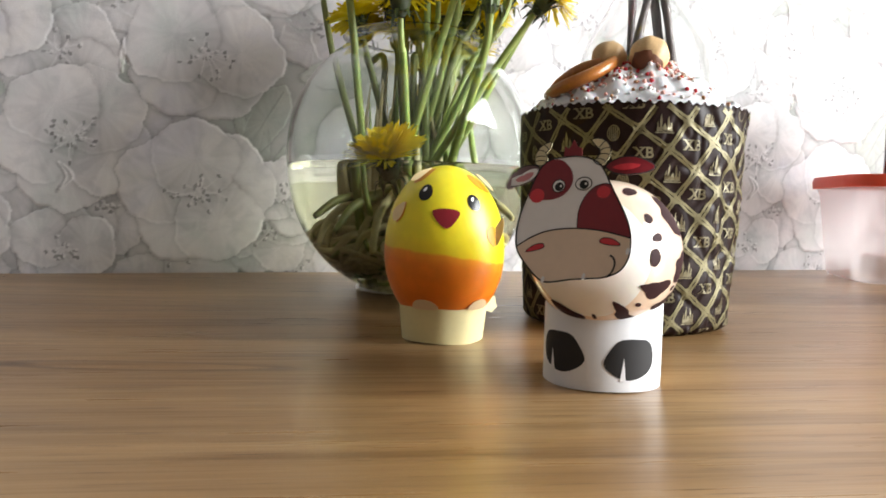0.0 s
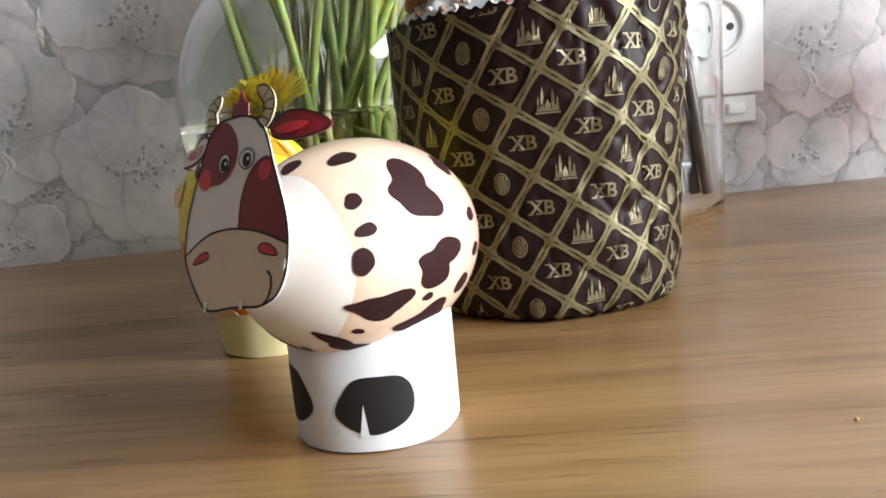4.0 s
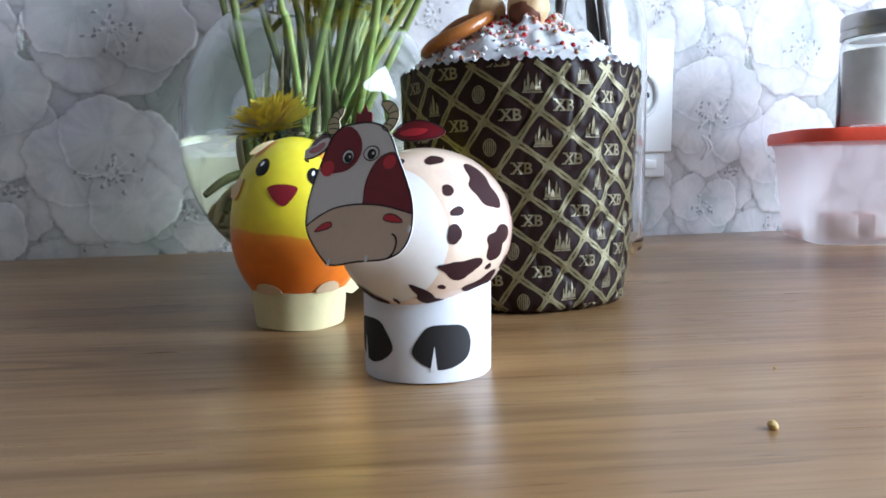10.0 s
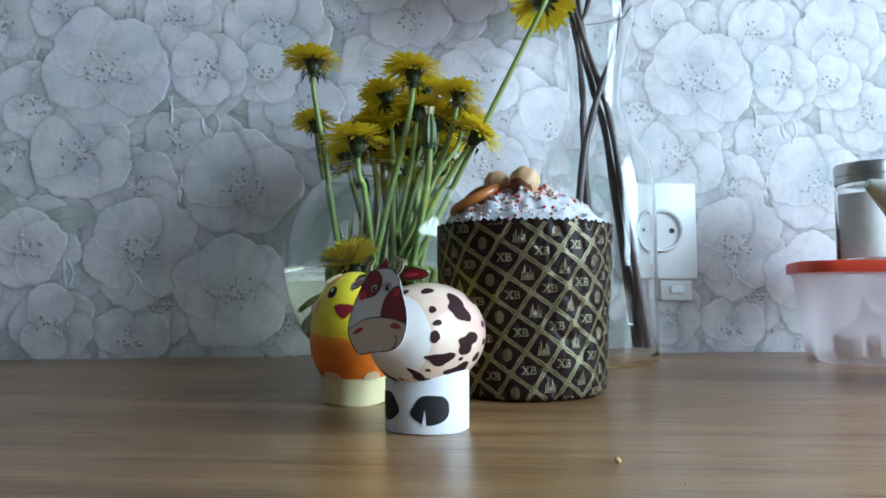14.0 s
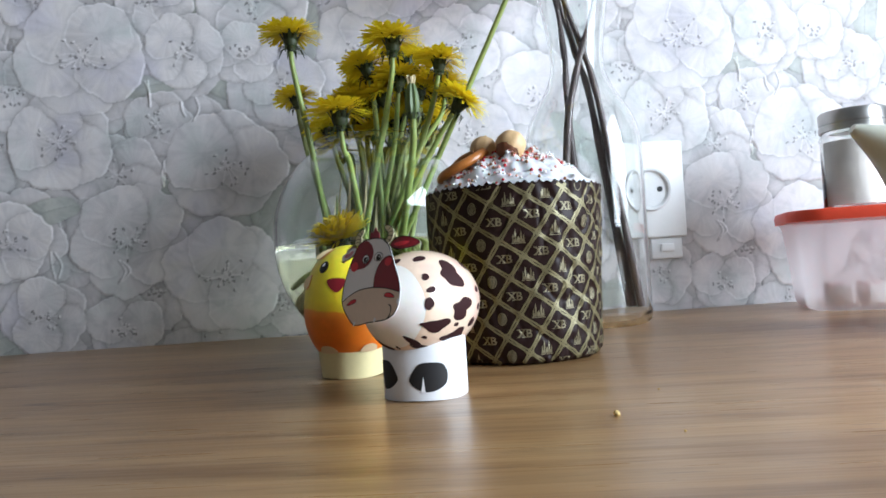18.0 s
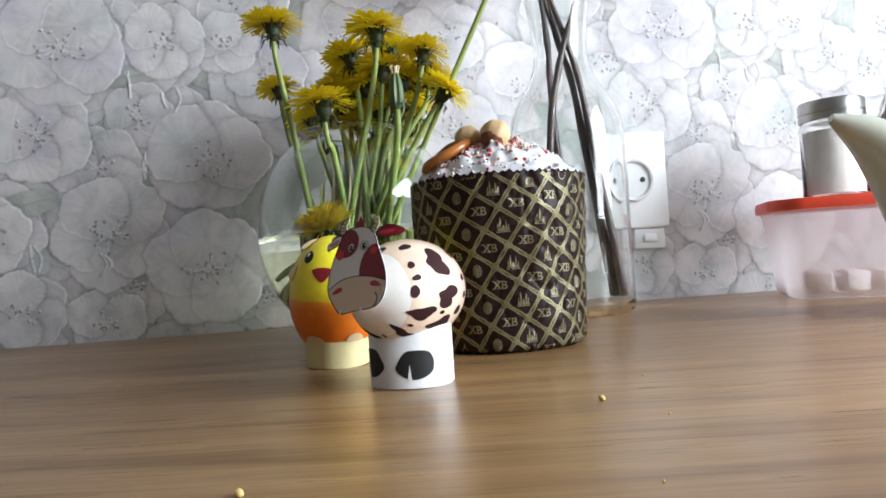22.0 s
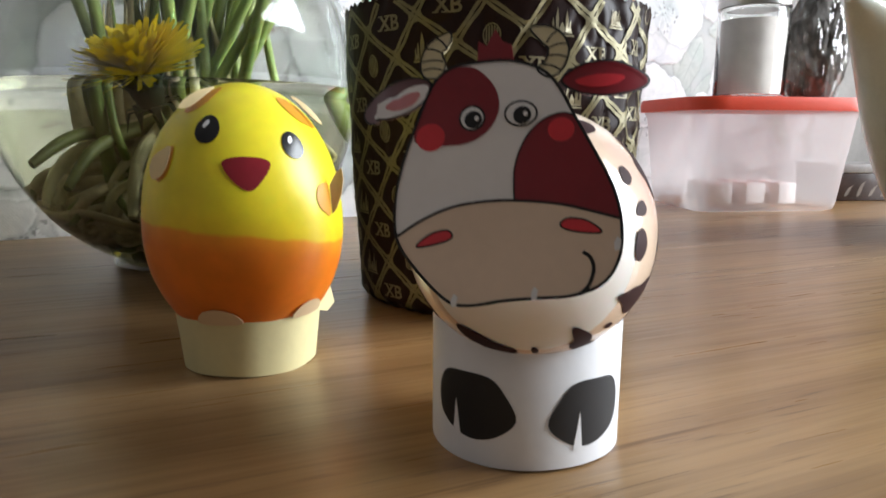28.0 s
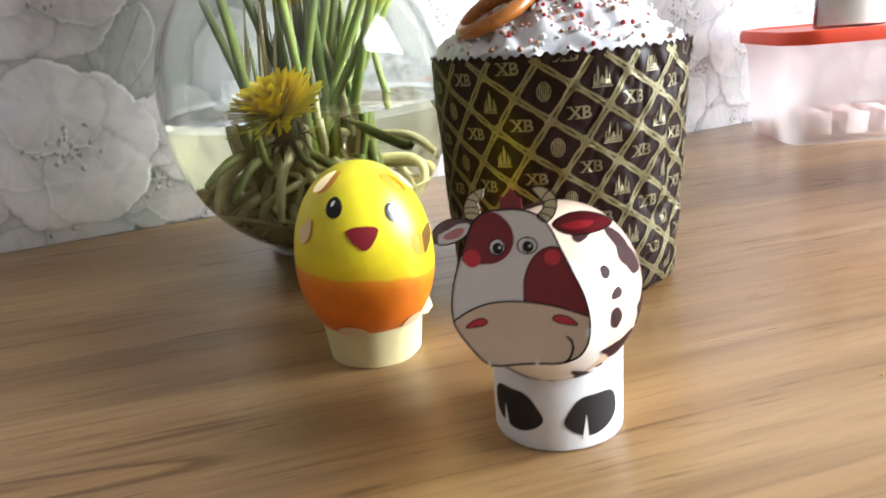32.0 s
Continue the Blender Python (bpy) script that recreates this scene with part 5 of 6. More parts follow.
outer = [(0.0, 0.0), (0.0235, 0.0), (0.0268, 0.0010)] + [(bowl_r(z), z) for z in [0.004 + 0.136 * 0.5 * (1 - math.cos(math.pi * k / 40)) for k in range(41)]]
RIM_R = 0.0400
outer += [(bowl_r(0.1425), 0.1425), (RIM_R, 0.1440), (RIM_R - 0.0008, 0.1447), (RIM_R - 0.0022, 0.1440)]
hollow = [(0.0, 0.0070), (0.018, 0.0071), (0.0270, 0.0084), (0.0350, 0.0112), (0.0408, 0.0146)]
inner = [(max(0.0, r - 0.0025), z) for r, z in reversed(outer[3:-3]) if z > 0.018] + hollow[:0:-1]
part("bowl_wall", lathe(outer + inner + [hollow[0]], 96), THICK_GLASS, bowl).visible_shadow = False
# ring added with raised gloss to imitate window light refracted in the foot
part("foot_rim", lathe([(0.0262, 0.0), (0.0300, 0.0), (0.0312, 0.0010), (0.0308, 0.0024), (0.0294, 0.0031)], 72), clear_glass("glass_foot", (0.95, 0.97, 0.96), 4.0), bowl, "foot ring of the glass, extra glossy to give a highlight")
# added liner: its tint shades light that the shadowless glass lets through
dimming_liner = [(bowl_r(z, -0.0030), z) for z in [0.074 + 0.066 * k / 24 for k in range(25)]]
part("dimming_liner", lathe(dimming_liner, 72), GLASS_LINER, bowl, "added tinted liner that dims light through the glass")
WLEV = 0.0715
wprof = [(max(0.0, r + (0.0004 if r else 0.0)), z - 0.0003) for r, z in hollow] + [(bowl_r(z, -0.0021), z) for z in [0.0190 + 0.0498 * k / 22 for k in range(23)]] + [(bowl_r(WLEV, -0.0021), WLEV), (bowl_r(WLEV, -0.006), WLEV - 0.0006), (0.0, WLEV - 0.0006)]
part("water", lathe(wprof, 120), WATER, bowl, "slightly yellow water").visible_shadow = False
# added layer: tints the water and dims the light passing through it
part("dimming_layer", lathe([(0.0, 0.0076), (0.020, 0.0079)] + [(bowl_r(z, -0.0034), z) for z in [0.0200 + 0.0480 * k / 20 for k in range(21)]], 72), WATER_LINER, bowl, "added tinted layer that dims light through the water")

HEADS = []
FLAT = ((60, 1.0, 3), (60, 0.97, 12), (54, 0.86, 21), (50, 0.68, 31), (40, 0.48, 45), (26, 0.32, 66))
DENSE = (FLAT, FLAT, ((64, 1.0, 15), (66, 0.98, 25), (64, 0.94, 35), (60, 0.88, 47), (52, 0.80, 58), (40, 0.72, 70), (26, 0.66, 82)))


def dandelion_meshes():
    for v in range(3):
        rs = random.Random(40 + v)
        bm, bm2 = bmesh.new(), bmesh.new()
        lifted = 0
        for layer, (n, ln, el) in enumerate(DENSE[v]):
            for k in range(n):
                a = 2 * math.pi * (k + rs.random() * 0.8) / n
                e = radians(min(84, el + lifted) + rs.uniform(-9, 9) * (1.2 if v == 2 else 1.0))
                L = 0.0208 * ln * rs.uniform(0.84, 1.06)
                w = (0.00082 if v == 2 else 0.00090) * rs.uniform(0.8, 1.2)
                side = Vector((-math.sin(a), math.cos(a), 0))
                pts = []
                for f in (0.12, 0.55, 0.95, 1.0):
                    ee = e + 0.30 * (0.5 - f) * (0.3 if v == 2 else (1.0, 0.8, 0.5, 0.2, 0.0, 0.0)[layer])
                    p = Vector((math.cos(a) * math.cos(ee), math.sin(a) * math.cos(ee), math.sin(ee))) * L * f
                    ww = w * (0.55 if f < 0.2 else 1.0 if f < 0.97 else 0.55)
                    pts.append((p - side * ww, p + side * ww + Vector((0, 0, 0.0003))))
                target = bm if layer < (2 if v == 2 else 3) else bm2
                vs = [(target.verts.new(p), target.verts.new(q)) for p, q in pts]
                for (a0, a1), (b0, b1) in zip(vs, vs[1:]):
                    target.faces.new((a0, a1, b1, b0))
        cup = lathe([(0.0, -0.0105), (0.0016, -0.0105), (0.0034, -0.0085), (0.0046, -0.005), (0.0047, -0.0015), (0.0040, 0.0008), (0.0, 0.001)], 16)
        for k in range(20):
            a = 2 * math.pi * k / 20
            s = Vector((-math.sin(a), math.cos(a), 0))
            d = Vector((math.cos(a), math.sin(a), 0))
            if k % 2:
                pp = [d * 0.0044 + Vector((0, 0, -0.004)), d * 0.0068 + Vector((0, 0, 0.000)), d * 0.0105 + Vector((0, 0, 0.0018))]
            else:
                pp = [d * 0.0034 + Vector((0, 0, -0.0085)), d * 0.0075 + Vector((0, 0, -0.0085)), d * (0.0085 + 0.002 * rs.random()) + Vector((0, 0, -0.0125 - 0.002 * rs.random()))]
            vs = [(cup.verts.new(p - s * w), cup.verts.new(p + s * w)) for p, w in zip(pp, (0.0011, 0.001, 0.0002))]
            for (a0, a1), (b0, b1) in zip(vs, vs[1:]):
                cup.faces.new((a0, a1, b1, b0))
        mes = []
        for b, nm, mm in ((bm, "petal_ring", PETAL), (bm2, "flower_disc", PETAL_IN), (cup, "calyx", BRACT)):
            me = bpy.data.meshes.new(nm)
            b.to_mesh(me)
            b.free()
            me.materials.append(mm)
            me.shade_smooth()
            mes.append(me)
        HEADS.append(mes)


dandelion_meshes()
rs = random.Random(11)


def dandelion(head, axis, via, foot, scale=1.0, stem=STEM, label="open yellow dandelion on a long green stem in the glass bowl", r0=0.0018, form=None):
    """Head centre, the way it faces, a point its stem passes and its foot, all in the world."""
    head, axis = Vector(head), Vector(axis).normalized()
    fl = thing("dandelion", head, label, "flower", "dandelions in the bowl")
    rot = axis.to_track_quat("Z", "Y").to_matrix().to_4x4()
    v = rs.randrange(2) if form is None else form
    for me in HEADS[v]:
        ob = new(me.name, me)
        ob.parent = fl
        ob.matrix_basis = rot @ Matrix.Rotation(rs.uniform(0, 6.28), 4, "Z") @ Matrix.Scale(scale * 1.0, 4)
        tagged(ob, kind="stuff")
    base = -axis * 0.0110 * scale
    p1 = base + ((Vector(via) - head).normalized() * 0.7 - axis * 0.3) * 0.013
    path = smooth_path([base, p1, Vector(via) - head, (Vector(via) * 0.45 + Vector(foot) * 0.55) - head + Vector((rs.uniform(-0.003, 0.003), rs.uniform(-0.003, 0.003), 0)), Vector(foot) - head], 8)
    part("stem", tube(bmesh.new(), path, lambda t: r0 * (0.85 + 0.5 * t), 8), stem, fl)
    return fl


# head, facing, point on the stem near the bowl's mouth, foot
dandelion((0.0340, 0.3380, 0.2065), (0.02, -0.02, 1), (0.0431, 0.348, 0.1327), (0.0600, 0.376, 0.014), 1.0)
dandelion((0.0295, 0.4000, 0.1815), (-0.1, 0.1, 1), (0.0390, 0.398, 0.1276), (0.0680, 0.392, 0.012), 0.85, STEM_DARK)
dandelion((0.0630, 0.3290, 0.1530), (-0.03, -0.04, 1), (0.0681, 0.342, 0.119), (0.0800, 0.376, 0.014), 1.12)
dandelion((0.0520, 0.4000, 0.1570), (-0.2, 0.2, 1), (0.0600, 0.398, 0.125), (0.0950, 0.400, 0.018), 0.95, STEM_DARK)
dandelion((0.0996, 0.3290, 0.1990), (0.05, -0.04, 1), (0.0921, 0.343, 0.1493), (0.0700, 0.375, 0.035), 1.06)
dandelion((0.0820, 0.3700, 0.1950), (-0.2, 0.1, 1), (0.0880, 0.375, 0.140), (0.1000, 0.395, 0.020), 1.0)
dandelion((0.1040, 0.3600, 0.1830), (0.1, 0.0, 1), (0.0980, 0.368, 0.135), (0.0650, 0.392, 0.020), 1.0)
dandelion((0.0870, 0.4000, 0.1820), (-0.1, 0.2, 1), (0.0880, 0.396, 0.140), (0.1100, 0.380, 0.022), 1.0, STEM_DARK)
dandelion((0.1320, 0.4000, 0.1880), (0.2, 0.2, 1), (0.1120, 0.396, 0.140), (0.0680, 0.372, 0.020), 0.95, STEM_DARK)
dandelion((0.1310, 0.3430, 0.1890), (0.15, -0.02, 1), (0.1172, 0.353, 0.1383), (0.0720, 0.385, 0.045), 0.92)
dandelion((0.1430, 0.3350, 0.1595), (0.6, -0.2, 0.8), (0.1115, 0.353, 0.110), (0.0700, 0.390, 0.030), 0.98)
dandelion((0.1180, 0.3920, 0.1640), (0.3, 0.1, 1), (0.1060, 0.390, 0.130), (0.1040, 0.384, 0.020), 1.0, STEM_DARK)
dandelion((0.1090, 0.4300, 0.1240), (-0.2, 0.3, 0.9), (0.1240, 0.412, 0.104), (0.1340, 0.398, 0.052), 0.8, STEM, "small yellow dandelion seen through the glass bowl")
dandelion((0.1890, 0.3420, 0.2560), (0.12, 0.85, 0.52), (0.1331, 0.362, 0.1364), (0.0750, 0.395, 0.030), 1.12, STEM, "tall yellow dandelion leaning out over the cake")
dandelion((0.0590, 0.3345, 0.0715), (-0.40, -0.24, 1.0), (0.0720, 0.352, 0.055), (0.1020, 0.386, 0.028), 1.10, STEM_DARK, "short yellow dandelion floating at the water line", 0.0018, 2)

for hx_, hy2, hz_, k_ in ((0.1126, 0.385, 0.2018, 0), (0.0908, 0.372, 0.1760, 0), (0.1191, 0.380, 0.1815, 1), (0.1367, 0.372, 0.1815, 0), (0.1298, 0.402, 0.1631, 1), (0.0730, 0.408, 0.1690, 1), (0.0980, 0.408, 0.1640, 1), (0.1090, 0.412, 0.1920, 1), (0.0800, 0.405, 0.1900, 1), (0.1180, 0.398, 0.1740, 1), (0.1010, 0.392, 0.1600, 1), (0.1350, 0.415, 0.1760, 1), (0.0850, 0.395, 0.1530, 1), (0.0600, 0.410, 0.1560, 1), (0.1480, 0.410, 0.1840, 1), (0.1230, 0.412, 0.1480, 1), (0.0720, 0.398, 0.1770, 1)):
    dandelion((hx_, hy2, hz_), (rs.uniform(-0.3, 0.3), rs.uniform(-0.3, 0.3), 1), (0.0814 + (hx_ - 0.0814) * 0.62, 0.3836 + (hy2 - 0.3836) * 0.7, 0.133), (0.0814 + rs.uniform(-0.02, 0.02), 0.3836 + rs.uniform(-0.02, 0.02), 0.022), rs.uniform(0.92, 1.05), STEM_DARK if k_ else STEM)

bud = thing("dandelion_bud", (0.110, 0.330, 0.158), "closed green dandelion bud on a stem in the glass bowl", "flower", "dandelions in the bowl")
part("bud", lathe([(0.0, -0.011), (0.0018, -0.011), (0.0042, -0.008), (0.0050, -0.002), (0.0044, 0.005), (0.0032, 0.010), (0.0022, 0.0125), (0.0, 0.013)], 20, lambda a, i, r, z: (r * (1 + 0.12 * math.sin(9 * a)), z)), BUD_GREEN, bud)
part("tuft", lathe([(0.0, 0.0120), (0.0022, 0.0118), (0.0032, 0.0168), (0.0018, 0.0150), (0.0, 0.0158)], 18, lambda a, i, r, z: (r * (1 + 0.2 * math.sin(7 * a)), z + 0.0008 * math.sin(5 * a) * (i == 2))), STEM_OLD, bud, "withered pale tuft")
bm = bmesh.new()
for k in range(12):
    a = 2 * math.pi * k / 12
    d, s = Vector((math.cos(a), math.sin(a), 0)), Vector((-math.sin(a), math.cos(a), 0))
    pp = [d * 0.0040 + Vector((0, 0, -0.008)), d * 0.0072 + Vector((0, 0, -0.0075)), d * 0.0078 + Vector((0, 0, -0.012))]
    vs = [(bm.verts.new(p - s * w), bm.verts.new(p + s * w)) for p, w in zip(pp, (0.0011, 0.0009, 0.0002))]
    for (a0, a1), (b0, b1) in zip(vs, vs[1:]):
        bm.faces.new((a0, a1, b1, b0))
tagged(part("calyx", bm, BRACT, bud), kind="stuff")
part("stem", tube(bmesh.new(), smooth_path([(0, 0, -0.0105), (-0.001, 0.006, -0.03), (-0.008, 0.030, -0.075), (-0.020, 0.052, -0.14)], 8), lambda t: 0.0020 + 0.0008 * t, 8), STEM, bud)
def cut_stem(pts, r, material):
    ob = thing("cut_stem", BO + Vector((0, 0, 0.006)), "olive cut stem curling under water in the glass bowl", "stem", "cut stems in the bowl")
    part("stalk", tube(bmesh.new(), smooth_path([Vector(p) - Vector((0, 0, 0.006)) for p in pts], 7), lambda q: r * (0.25 + 0.75 * min(1.0, q * 7)) * (1.0 + 0.25 * q - 0.45 * q ** 4), 9), material, ob)


def in_bowl(a, share, z):
    """A place in the water: direction, share of the way to the glass, height."""
    r = max(0.0, bowl_r(max(z, 0.012)) - 0.0062) * share
    return Vector((math.cos(a) * r, math.sin(a) * r, z))


SOAKED = (CUT_STEM, STEM_OLD, CUT_STEM, STEM_OLD, STEM)
for k in range(84):
    a, swirl = 2 * math.pi * k / 84 + rs.uniform(-0.25, 0.25), rs.uniform(0.5, 1.5) * rs.choice((-1, 1))
    top = Vector((rs.uniform(-0.030, 0.022), rs.uniform(-0.026, 0.022), rs.uniform(0.060, 0.069)))
    zl = rs.uniform(0.014, 0.028)
    pts = [top, top * 0.75 + in_bowl(a, 0.20, 0.004) * 0.4 + Vector((0, 0, -0.004)), in_bowl(a, rs.uniform(0.42, 0.76), rs.uniform(0.026, 0.046)), in_bowl(a + swirl * 0.35, rs.uniform(0.80, 0.93), zl), in_bowl(a + swirl * 0.8, rs.uniform(0.82, 0.96), zl + rs.uniform(-0.002, 0.008))]
    if k % 3 == 0:
        pts.insert(0, Vector((top.x * 0.8 + rs.uniform(-0.006, 0.006), top.y * 0.6 + 0.008, rs.uniform(0.100, 0.128))))
    else:
        pts[0] = Vector((top.x * 0.5, top.y * 0.5, rs.uniform(0.046, 0.058)))
        pts.append(in_bowl(a + swirl * 1.3, rs.uniform(0.70, 0.95), zl + rs.uniform(0.0, 0.014)))
    cut_stem(pts, rs.uniform(0.0012, 0.0018), SOAKED[k % 5])
# stems coiled on the bottom
for k in range(16):
    a, z = rs.uniform(0, 6.28), rs.uniform(0.013, 0.021)
    cut_stem([in_bowl(a + 0.45 * q, rs.uniform(0.72, 0.90) if q else 0.5, z + 0.001 * q) for q in range(6)], rs.uniform(0.0012, 0.0017), SOAKED[(k + 1) % 5])
# a few that reach out to the glass
for a, z, share in ((3.55, 0.044, 0.98), (3.75, 0.036, 0.97), (3.35, 0.030, 0.95), (4.1, 0.026, 0.93), (5.75, 0.046, 0.90)):
    cut_stem([(-0.004, -0.006, 0.064), in_bowl(a, 0.30, 0.058), in_bowl(a, 0.62, (z + 0.060) / 2 + 0.003), in_bowl(a, share, z)], 0.0019, STEM_DARK if share > 0.96 else CUT_STEM)

cut_stem([(0.010, -0.016, 0.066), (0.022, -0.036, 0.0575), (0.0300, -0.0470, 0.0530), (0.0325, -0.0490, 0.0545)], 0.0019, STEM_DARK)

# ---- glass carafe with silk blossom twigs ----
BT = Vector((0.2475, 0.4095, TABLE_Z))
bottle = thing("glass_carafe", BT, "tall clear glass carafe holding blossom twigs", "vase")
bp_ = [(0.0, 0.0), (0.041, 0.0), (0.0448, 0.003), (0.0455, 0.008), (0.0455, 0.128), (0.0448, 0.142), (0.0425, 0.153), (0.0390, 0.162), (0.0325, 0.173), (0.0260, 0.184), (0.0218, 0.195), (0.0205, 0.205), (0.0212, 0.218), (0.0235, 0.235), (0.0270, 0.256), (0.0305, 0.2635), (0.0320, 0.267), (0.0320, 0.277), (0.0308, 0.280)]
ip_ = [(max(0.0, r - 0.0024), z + (0.003 if z < 0.01 else 0)) for r, z in reversed(bp_[1:-2])]
part("glass", lathe(bp_ + [(0.0293, 0.2805)] + ip_ + [(0.0, 0.003)], 96), THICK_GLASS, bottle).visible_shadow = False
part("raised_mark", box_bm(-0.012, 0.010, -0.0462, -0.0457, 0.028, 0.033, bevel=0.0002), GLASS, bottle, "raised writing that cannot be read")
TW = [((0.0355, -0.012, 0.012), (0.0206, -0.006, 0.127), (0.0127, -0.002, 0.186), (0.0041, -0.002, 0.217), (-0.0127, -0.004, 0.267), (-0.024, -0.004, 0.300), (-0.060, -0.010, 0.380)),
      ((0.0310, -0.006, 0.012), (0.0165, 0.000, 0.127), (0.0090, 0.004, 0.186), (0.0000, 0.004, 0.217), (-0.0070, 0.004, 0.262), (-0.012, 0.004, 0.300), (-0.024, -0.010, 0.400)),
      ((-0.0250, -0.006, 0.010), (-0.0145, -0.010, 0.143), (-0.0060, -0.010, 0.187), (0.0030, -0.009, 0.217), (0.0138, -0.006, 0.246), (0.0286, 0.002, 0.300), (0.055, 0.004, 0.390)),
      ((0.0060, 0.004, 0.010), (-0.0050, 0.008, 0.130), (-0.0070, 0.008, 0.187), (-0.0085, 0.004, 0.215), (-0.0150, 0.000, 0.262), (-0.030, 0.000, 0.300), (-0.075, 0.004, 0.370)),
      ((0.0330, 0.004, 0.012), (0.0190, 0.008, 0.127), (0.0105, 0.008, 0.186), (0.0015, 0.006, 0.217), (-0.0100, 0.004, 0.262), (0.004, 0.004, 0.300), (0.034, 0.000, 0.370))]


def blossom(parent, at, axis, r, material):
    bm = bmesh.new()
    q = Vector(axis).normalized().to_track_quat("Z", "Y").to_matrix()
    for k in range(5):
        a = 2 * math.pi * k / 5 + rs.uniform(-0.2, 0.2)
        c, s = Vector((math.cos(a), math.sin(a), 0)), Vector((-math.sin(a), math.cos(a), 0))
        rows2 = []
        for f, w in ((0.05, 0.1), (0.35, 0.34), (0.7, 0.46), (0.95, 0.30), (1.0, 0.10)):
            mid = c * r * f + Vector((0, 0, r * (0.30 * f * f + 0.05 * rs.uniform(-1, 1))))
            rows2.append([bm.verts.new(Vector(at) + q @ (mid + s * r * w * u + Vector((0, 0, abs(u) * r * 0.10)))) for u in (-1, 0, 1)])
        for p, w in zip(rows2, rows2[1:]):
            for i in range(2):
                bm.faces.new((p[i], p[i + 1], w[i + 1], w[i]))
    return part("blossom", bm, material, parent)


BLOSSOMS = (((-0.050, -0.010, 0.312), (-0.034, -0.014, 0.312), (-0.060, 0.000, 0.338), (-0.044, -0.004, 0.352), (-0.020, -0.016, 0.300)),
            ((-0.006, -0.010, 0.314), (0.006, -0.006, 0.330), (-0.014, 0.006, 0.345), (-0.020, -0.010, 0.370)),
            ((0.020, -0.014, 0.318), (0.038, -0.006, 0.309), (0.050, 0.000, 0.322), (0.036, -0.008, 0.338), (0.054, -0.004, 0.352)),
            ((-0.086, -0.006, 0.309), (-0.072, -0.010, 0.320), (-0.066, 0.006, 0.346), (-0.080, 0.000, 0.362)),
            ((0.012, -0.012, 0.304), (0.028, 0.004, 0.322), (0.020, 0.000, 0.346), (0.040, -0.004, 0.364)))
for n_, tw in enumerate(TW):
    ob = thing("blossom_twig", BT, "dark brown artificial twig with " + ("pink" if n_ in (0, 3) else "white") + " silk blossoms in the carafe", "twig", "twigs in the carafe")
    path = smooth_path(tw, 10)
    part("twig", tube(bmesh.new(), path, lambda t: 0.0033 - 0.0017 * t + 0.0003 * math.sin(40 * t), 8), TWIG, ob)
    side_ = [path[48], path[48] + Vector((rs.uniform(-0.02, 0.02), rs.uniform(-0.01, 0.01), 0.012)), path[48] + Vector((rs.uniform(-0.03, 0.03), 0, 0.025))]
    part("side_twig", tube(bmesh.new(), smooth_path(side_, 5), lambda t: 0.0013 - 0.0006 * t, 6), TWIG, ob)
    for bx, by, bz in BLOSSOMS[n_]:
        tip = min(path, key=lambda p: (p - Vector((bx, by, bz))).length)
        if 0.004 < (tip - Vector((bx, by, bz))).length < 0.022:
            part("stalk", tube(bmesh.new(), smooth_path([tip, (tip + Vector((bx, by, bz))) / 2 + Vector((0, 0, -0.002)), (bx, by, bz)], 3), 0.0005, 6), TWIG, ob)
        blossom(ob, (bx, by, bz), (rs.uniform(-0.7, 0.7), rs.uniform(-1, -0.2), rs.uniform(-0.3, 0.6)), rs.uniform(0.016, 0.021), SILK_PINK if n_ in (0, 3) else SILK_WHITE)

# ---- food box with its red lid, and what stands on it ----
BOX_ROT = radians(-25)
FL = Vector((0.414, 0.381, TABLE_Z))
BU, BV = Vector((math.cos(BOX_ROT), math.sin(BOX_ROT), 0)), Vector((-math.sin(BOX_ROT), math.cos(BOX_ROT), 0))
BL, BW = 0.105, 0.074
BC = FL + BU * BL / 2 + BV * BW / 2
food = thing("food_box", BC, "milky plastic food box with a red lid, holding white lumps", "container")
food.rotation_euler = (0, 0, BOX_ROT)


def rrect(hx, hy_, r, n=6):
    out = []
    for cx, cy, a0 in ((hx - r, hy_ - r, 0), (-hx + r, hy_ - r, 90), (-hx + r, -hy_ + r, 180), (hx - r, -hy_ + r, 270)):
        for k in range(n + 1):
            a = radians(a0 + 90 * k / n)
            out.append((cx + r * math.cos(a), cy + r * math.sin(a)))
    return out


def tower(levels, cap_low=True, cap_high=True):
    """Stacked outlines (list of 2D points, z), joined by walls."""
    bm = bmesh.new()
    rs_ = [[bm.verts.new((x, y, z)) for x, y in pts] for pts, z in levels]
    for p, q in zip(rs_, rs_[1:]):
        n = len(p)
        for k in range(n):
            j = (k + 1) % n
            bm.faces.new((p[k], p[j], q[j], q[k]))
    if cap_low:
        bm.faces.new(rs_[0][::-1])
    if cap_high:
        bm.faces.new(rs_[-1])
    return bm


